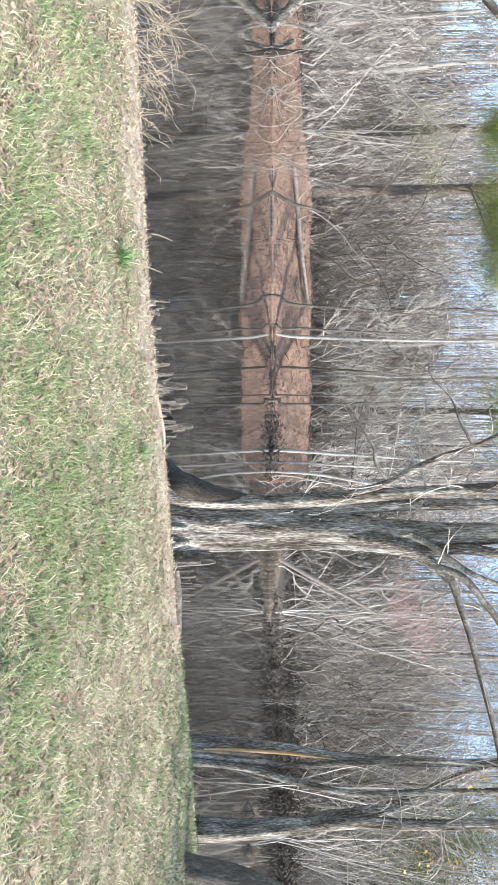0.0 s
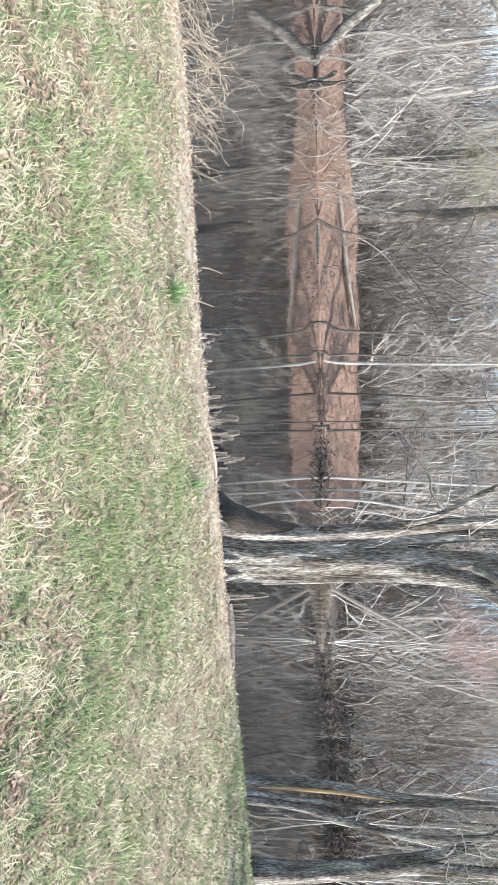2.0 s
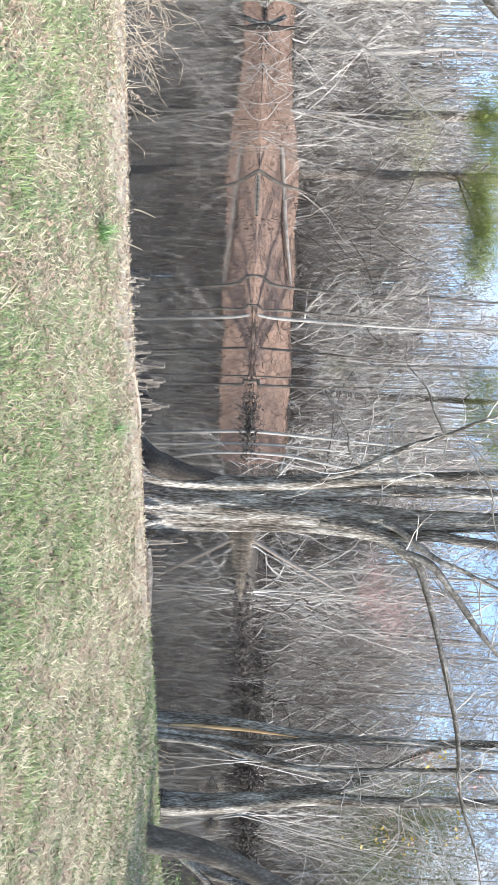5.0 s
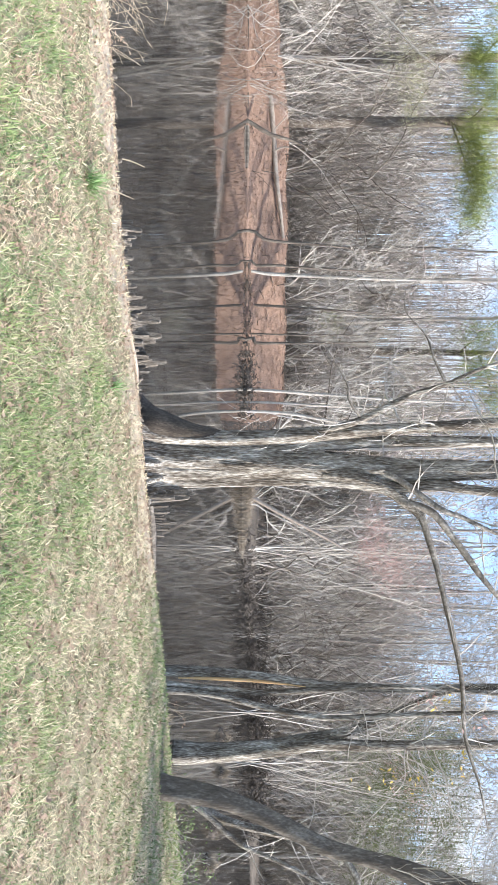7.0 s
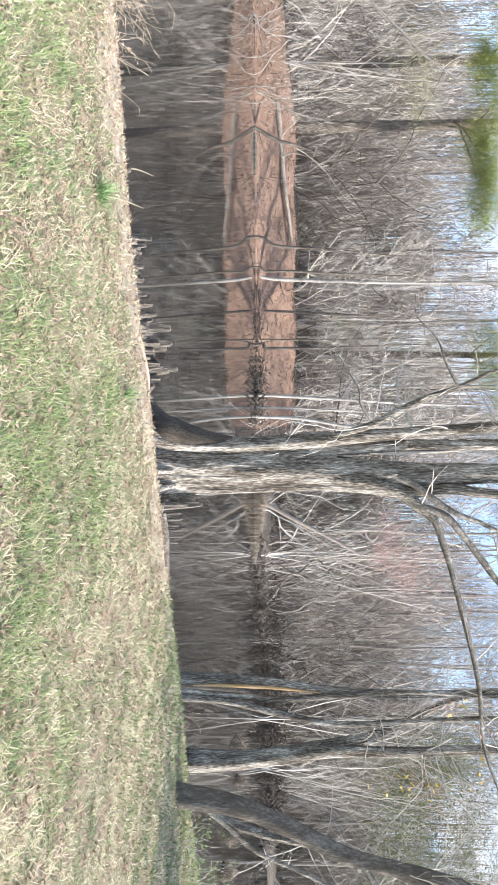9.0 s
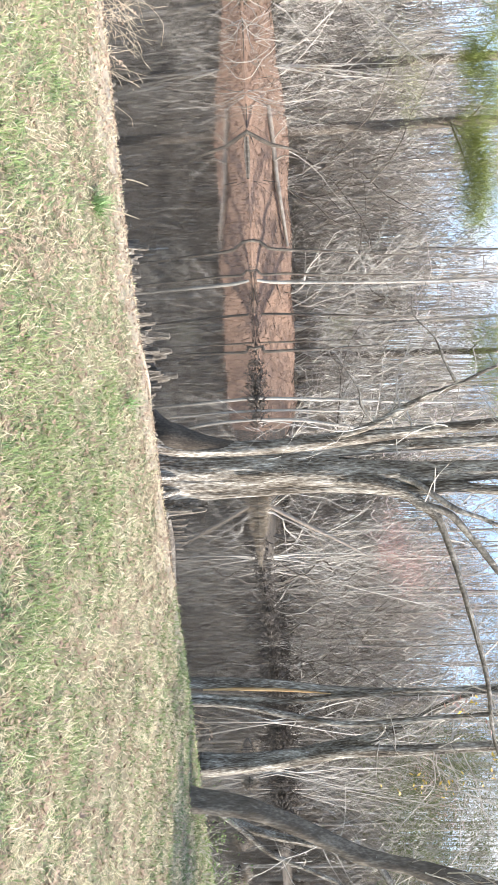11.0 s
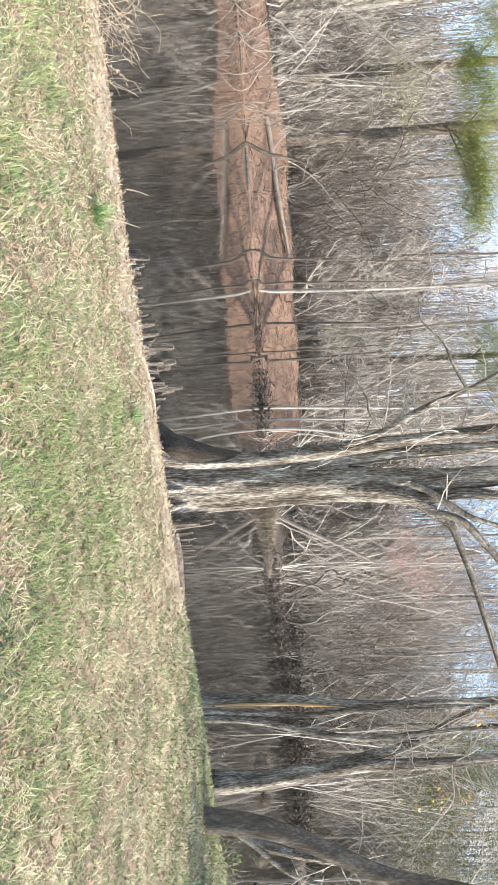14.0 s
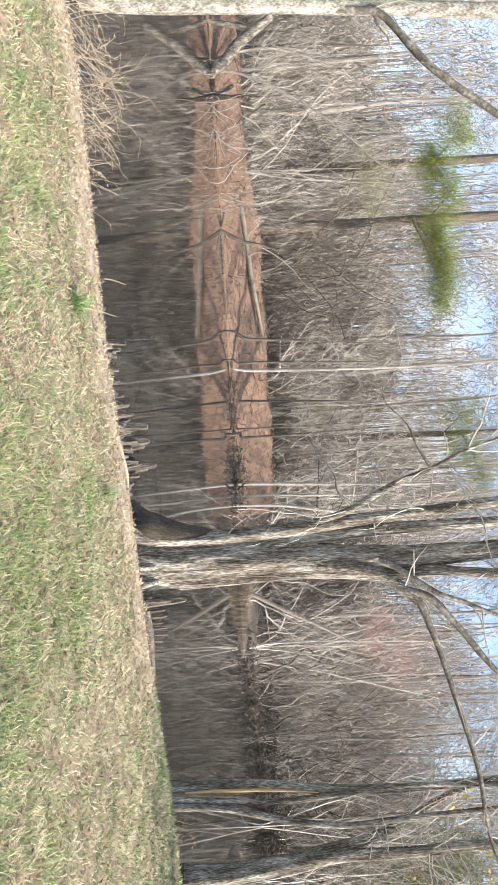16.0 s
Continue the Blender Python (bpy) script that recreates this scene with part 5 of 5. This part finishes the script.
def shade_tree():
    """The evergreen beside the lawn that shades the bank."""
    t = thing("shade_tree", 13.5, 9.4, set_on(13.5, 9.4) - 0.1, "dense evergreen tree shading the edge of the lawn", "tree")
    r2 = np.random.RandomState(880)
    part("trunk", mesh_from("trunk", *tube([(0, 0, 0, 0.3), (0, 0.1, 3, 0.24), (0.1, 0, 5, 0.14), (0, 0, 7, 0.03)], 10, 0.6, 0.05, 0.03, 880), M_BARK), t)
    V, F = joined([flecks(r2, (r2.randn() * 0.5, r2.randn() * 0.3, h), (2.4, 3.0, 1.6), 620, 0.12) for h in (1.2, 2.1, 3.0, 3.9, 4.8, 5.7)])
    part("leaves", mesh_from("leaves", V, F, M_PINE, False), t)


shade_tree()


def hanging_leaves():
    """The few coloured leaves on the low boughs near the pond tree."""
    t = thing("coloured_sprig", 7.2, 11.75, 5.2, "thin sprig with a few red and yellow leaves", "sprig")
    r2 = np.random.RandomState(860)
    S = []
    for d, ln in (((0.2, 0, 1), 0.75), ((0.8, 0, 0.7), 1.0), ((0.5, 0, -0.9), 1.1), ((0.9, 0, -0.2), 1.2), ((-0.2, 0, -0.8), 0.8)):
        grow(S, r2, (0, 0, 0), np.array(d) / np.linalg.norm(d), ln, 0.012, 1, 0.2, 0.1, -0.02, 0.6)
    part("crown", mesh_from("crown", *prisms(S), M_TWIG), t)
    yellow = [flecks(r2, c, (0.3, 0.15, 0.28), 10, 0.042) for c in [(-0.37, -0.05, -0.59), (-0.07, -0.05, -0.35), (-0.27, -0.05, 0.0), (-1.51, -0.05, 0.07), (-0.53, -0.05, 0.39), (-0.04, -0.05, -0.9)]]
    part("yellow_leaves", mesh_from("yellow_leaves", *joined(yellow), M_YELLOW, False), t, "yellow leaves")
    red = [flecks(r2, c, (0.25, 0.15, 0.25), 25, 0.04) for c in [(-1.79, -0.05, -0.18), (-1.25, -0.05, 0.6)]]
    part("red_leaves", mesh_from("red_leaves", *joined(red), M_RED, False), t, "red leaves")


hanging_leaves()


def dry_hump():
    """The low spit of dry grass on the far shore."""
    t = thing("dry_grass_clump", 9.4, 46.6, -0.05, "low spit of dry tan grass at the far shore", "grass")
    r2 = np.random.RandomState(870)
    n = 4200
    px, py = (r2.rand(n) - 0.5) * 5.2, r2.randn(n) * 0.5
    hgt = 0.16 + 1.25 * np.clip(0.62 - px / 4.6, 0, 1)
    part("sedge", mesh_from("sedge", *blades(r2, px, py, 0 * px, hgt * (0.5 + 0.6 * r2.rand(n)), 0.018 + 0 * px, 0.1 + 0.8 * r2.rand(n), 0.2 + 0.7 * r2.rand(n)), M_DRY, False), t)


dry_hump()


def hummock(x, y, r, h, seed):
    """A dark root mound in the pond with dry sedge on top."""
    r2 = np.random.RandomState(seed)
    t = thing("hummock", x, y, -0.05, "dark root mound topped with dry sedge standing in the pond", "hummock", "mounds in the pond")
    rings, n = 9, 22
    th = np.linspace(0, 2 * np.pi, n, endpoint=False)
    V = []
    for q in range(rings):
        u = q / (rings - 1)
        wave = 1 + 0.16 * np.sin(3 * th + seed) + 0.12 * np.sin(7 * th + 2 * seed) + 0.06 * r2.randn(n)
        rad = r * (1 - u**1.6) * wave + 0.01
        V.append(np.stack([rad * np.cos(th), rad * 0.6 * np.sin(th), np.full(n, -0.3 + (h + 0.3) * u**0.8) + 0.03 * r2.randn(n) * (1 - u)], 1))
    i, j = np.meshgrid(np.arange(rings - 1), np.arange(n), indexing="ij")
    F = np.stack([i * n + j, i * n + (j + 1) % n, (i + 1) * n + (j + 1) % n, (i + 1) * n + j], -1).reshape(-1, 4)
    part("mound", mesh_from("mound", np.vstack(V), F, M_MUD_SHADE), t)
    n = 380
    px, py = r2.randn(n) * r * 0.3, r2.randn(n) * r * 0.18
    base = -0.05 + (h * 0.8) * np.clip(1 - np.hypot(px / r, py / r / 0.6), 0, 1)
    part("sedge", mesh_from("sedge", *blades(r2, px, py, base, 0.2 + 0.4 * r2.rand(n), 0.012 + 0 * px, 0.1 + 0.8 * r2.rand(n), 0.2 + 0.7 * r2.rand(n)), M_DRY, False), t)


for k, (x, y, r, h) in enumerate([(15.85, 28.96, 0.8, 0.4), (17.56, 29.36, 0.4, 0.28), (17.47, 25.47, 0.7, 0.36), (17.17, 23.0, 0.5, 0.3)]):
    hummock(x, y, r, h, 890 + k)


# ---- lawn: blades, straw and fallen leaves ----
def lawn_points(rs, n, lo=3.0, hi=19.0, margin=0.0):
    y = lo * np.exp(rs.rand(n) * math.log(hi / lo))
    x = y * (-0.92 + 1.95 * rs.rand(n))
    keep = near_edge(x) - y > margin
    return x[keep], y[keep]


def edge_points(rs, n, lo, hi):
    """Points along the pond side of the lawn."""
    x = lo + (hi - lo) * rs.rand(n)
    y = near_edge(x) - 0.1 - 5.5 * rs.rand(n)
    return x, y


def mottle(x, y, seed, waves):
    """Irregular patches: a sum of waves in chance directions, about -1 to 1."""
    r2 = np.random.RandomState(seed)
    total = 0
    for k in range(9):
        a, q = r2.rand() * 6.283, 6.283 / (waves[0] + (waves[1] - waves[0]) * r2.rand())
        total = total + np.sin((x * math.cos(a) + y * math.sin(a)) * q + r2.rand() * 6.283)
    return total / 3.2


def patches(x, y):
    return np.sin(x * 1.7 + 1.1 * np.sin(y * 1.3)) * np.sin(y * 1.9 + 0.8 * np.sin(x * 2.3)) + 0.5 * np.sin(x * 4.1 + y * 3.3)


r3 = np.random.RandomState(31)
x, y = lawn_points(r3, 175000, margin=0.25)
xe, ye = edge_points(r3, 30000, -7, 13)
x, y = np.concatenate([x, xe]), np.concatenate([y, ye])
s_ = near_edge(x) - y
keep = r3.rand(len(x)) < np.clip(0.34 + 0.55 * mottle(x, y, 3, (0.25, 1.1)), 0.06, 1) * np.where(x < 3.5, np.clip((s_ - 0.9) / 1.6, 0.02, 1), np.clip(s_ / 1.6, 0.25, 1)) * np.where((x > 2.2) & (s_ > 1.4), 0.5, 1)
x, y = x[keep], y[keep]
n = len(x)
tagged(new("grass", mesh_from("grass", *blades(r3, x, y, land(x, y) - 0.005, 0.045 + 0.075 * r3.rand(n), (0.004 + 0.0034 * r3.rand(n)) * np.clip(y / 6, 1, 2), 0.45 + 0.85 * r3.rand(n), 0.3 + 0.7 * r3.rand(n)), M_GRASS, False)),
       "short patchy green and straw-coloured lawn grass", "grass", kind="stuff")
x, y = lawn_points(r3, 105000, margin=0.05)
xe, ye = edge_points(r3, 26000, -7, 13)
x, y = np.concatenate([x, xe]), np.concatenate([y, ye])
keep = r3.rand(len(x)) > 0.45 * step01((x - 3.0) / 2) * step01((2.6 - (near_edge(x) - y)) / 1.2)
x, y = x[keep], y[keep]
xr, yr = -14 + 28 * r3.rand(12000), -7 + 11 * r3.rand(12000)
xq = 1.8 + 8 * r3.rand(26000)
yq = 3.2 + 9.5 * r3.rand(26000)
fits = (near_edge(xq) - yq > 1.0) & (xq < 0.95 * yq)
x, y = np.concatenate([x, xr, xq[fits]]), np.concatenate([y, yr, yq[fits]])
tone = mottle(x, y, 8, (0.2, 1.0)) + 0.35 * r3.randn(len(x))
keep = r3.rand(len(x)) < np.clip(0.85 - 0.5 * mottle(x, y, 3, (0.25, 1.1)), 0.25, 1)
for chosen, mat, label in ((keep & (tone < 0.35), M_STRAW, "dead straw-coloured grass matted over the lawn"), (keep & (tone >= 0.35), M_THATCH, "brown patches of dead thatch in the lawn")):
    xs, ys = x[chosen], y[chosen]
    n = len(xs)
    tagged(new("dry_grass", mesh_from("dry_grass", *blades(r3, xs, ys, land(xs, ys) + 0.002 + 0.012 * r3.rand(n), 0.05 + 0.085 * r3.rand(n), (0.0042 + 0.004 * r3.rand(n)) * np.clip(ys / 6, 1, 2.2), 1.0 + 0.4 * r3.rand(n), 0.1 + 0.3 * r3.rand(n)), mat, False)),
           label, "grass", kind="stuff")


GREEN_SPOTS = [(0.85, 6.8, 0.65), (1.5, 6.7, 0.5), (0.7, 5.5, 0.5), (0.3, 7.8, 0.35), (0.1, 5.9, 0.5), (-0.2, 4.9, 0.5), (0.0, 8.0, 0.5), (-2.0, 4.9, 0.5), (1.6, 5.2, 0.5), (1.9, 4.4, 0.45), (0.7, 5.1, 0.5), (-3.2, 6.2, 0.6), (3.0, 5.6, 0.5), (-1.2, 4.1, 0.4)]


def greenness(x, y):
    g = sum(np.exp(-((x - a) ** 2 + (y - b) ** 2 * 0.8) / r**2) for a, b, r in GREEN_SPOTS)
    strip = step01((x - 3.0) / 2) * step01((2.6 - (near_edge(x) - y)) / 1.2)
    inner = np.where(x < 3.5, np.clip((near_edge(x) - y - 1.0) / 1.4, 0.05, 1), 1)
    return np.clip(0.12 * inner + 0.9 * g * (0.6 + 0.5 * patches(x * 3, y * 3)) + 0.35 * inner * np.clip(mottle(x, y, 3, (0.25, 1.1)), 0, 1) + 0.1 * strip, 0, 1)


x, y = lawn_points(r3, 110000, margin=0.15)
xe, ye = edge_points(r3, 42000, 3.5, 13)
x, y = np.concatenate([x, xe]), np.concatenate([y, ye])
keep = r3.rand(len(x)) < greenness(x, y)
x, y = x[keep], y[keep]
xr, yr = -14 + 28 * r3.rand(10000), -7 + 11 * r3.rand(10000)
xs = np.concatenate([a + r3.randn(int(1600 * r)) * r * 0.5 for a, b, r in GREEN_SPOTS])
ys = np.concatenate([b + r3.randn(int(1600 * r)) * r * 0.6 for a, b, r in GREEN_SPOTS])
thick = r3.rand(len(xs)) < np.clip(0.5 + 0.6 * mottle(xs, ys, 5, (0.12, 0.5)), 0, 1)
x, y = np.concatenate([x, xr, xs[thick]]), np.concatenate([y, yr, ys[thick]])
n = len(x)
tagged(new("green_grass", mesh_from("green_grass", *blades(r3, x, y, land(x, y) - 0.004, 0.06 + 0.09 * r3.rand(n) ** 1.5, (0.0042 + 0.0038 * r3.rand(n)) * np.clip(y / 6, 1, 2), 0.3 + 0.8 * r3.rand(n), 0.3 + 0.7 * r3.rand(n)), M_LUSH, False)),
       "patches of fresh green grass in the lawn", "grass", kind="stuff")


def leaf_shape(rs, size):
    """A curled lobed leaf, as a fan of triangles round its middle rib."""
    n = 11
    th = np.linspace(0, 2 * np.pi, n, endpoint=False)
    lobes = 1 + 0.28 * np.cos(5 * th + rs.rand() * 2) * (np.cos(th) < 0.9)
    u, v = np.cos(th) * lobes * size, np.sin(th) * lobes * size * 0.62
    curl = rs.uniform(0.5, 1.6)
    w = curl * (v**2 + 0.3 * u**2) / size + rs.randn(n) * size * 0.08
    V = np.vstack([[[0, 0, 0]], np.stack([u, v, w], 1)])
    F = np.array([[0, 1 + i, 1 + (i + 1) % n] for i in range(n)])
    return V, F


def turned(rs, V, tilt):
    a, b, c = rs.rand() * 6.283, rs.randn() * tilt, rs.randn() * tilt
    return V @ np.array(Euler((b, c, a)).to_matrix()).T


pieces = []
x, y = lawn_points(r3, 9000, lo=3.2, hi=18, margin=0.02)
s_ = near_edge(x) - y
keep = r3.rand(len(x)) < np.where(s_ < 1.3, 1.0, np.clip(0.45 + 0.7 * mottle(x, y, 8, (0.2, 1.0)), 0.1, 1))
x, y = x[keep], y[keep]
zz = land(x, y)
for i in range(len(x)):
    V, F = leaf_shape(r3, 0.014 + 0.02 * r3.rand())
    V = turned(r3, V, 0.25)
    pieces.append((V + (x[i], y[i], zz[i] + 0.02), F))
xb = -6 + 10 * r3.rand(2000)
sb = 0.25 + 2.4 * r3.rand(2000)
yb = near_edge(xb) - sb
zb = land(xb, yb)
for i in range(len(xb)):
    V, F = leaf_shape(r3, 0.011 + 0.014 * r3.rand())
    pieces.append((turned(r3, V, 0.45) + (xb[i], yb[i], zb[i] + 0.02), F))
tagged(new("leaf_litter", mesh_from("leaf_litter", *joined(pieces), M_LEAF, False)), "scattered small brown dead leaves on lawn and bank", "leaves", kind="stuff")

shapes = [mesh_from("fallen_leaf", *leaf_shape(np.random.RandomState(900 + k), 0.033), M_LEAF, False) for k in range(8)]
x, y = lawn_points(r3, 420, lo=3.3, hi=11, margin=0.5)
for k in range(min(220, len(x))):
    ob = new("fallen_leaf", shapes[k % 8])
    sc = 0.7 + 0.7 * r3.rand()
    ob.matrix_basis = pose(x[k], y[k], set_on(x[k], y[k]) + 0.018, r3.randn() * 10, r3.randn() * 10, r3.rand() * 360) @ Matrix.Scale(sc, 4)
    tagged(ob, "curled dry brown leaf lying on the lawn", "leaf", "fallen leaves on the lawn")
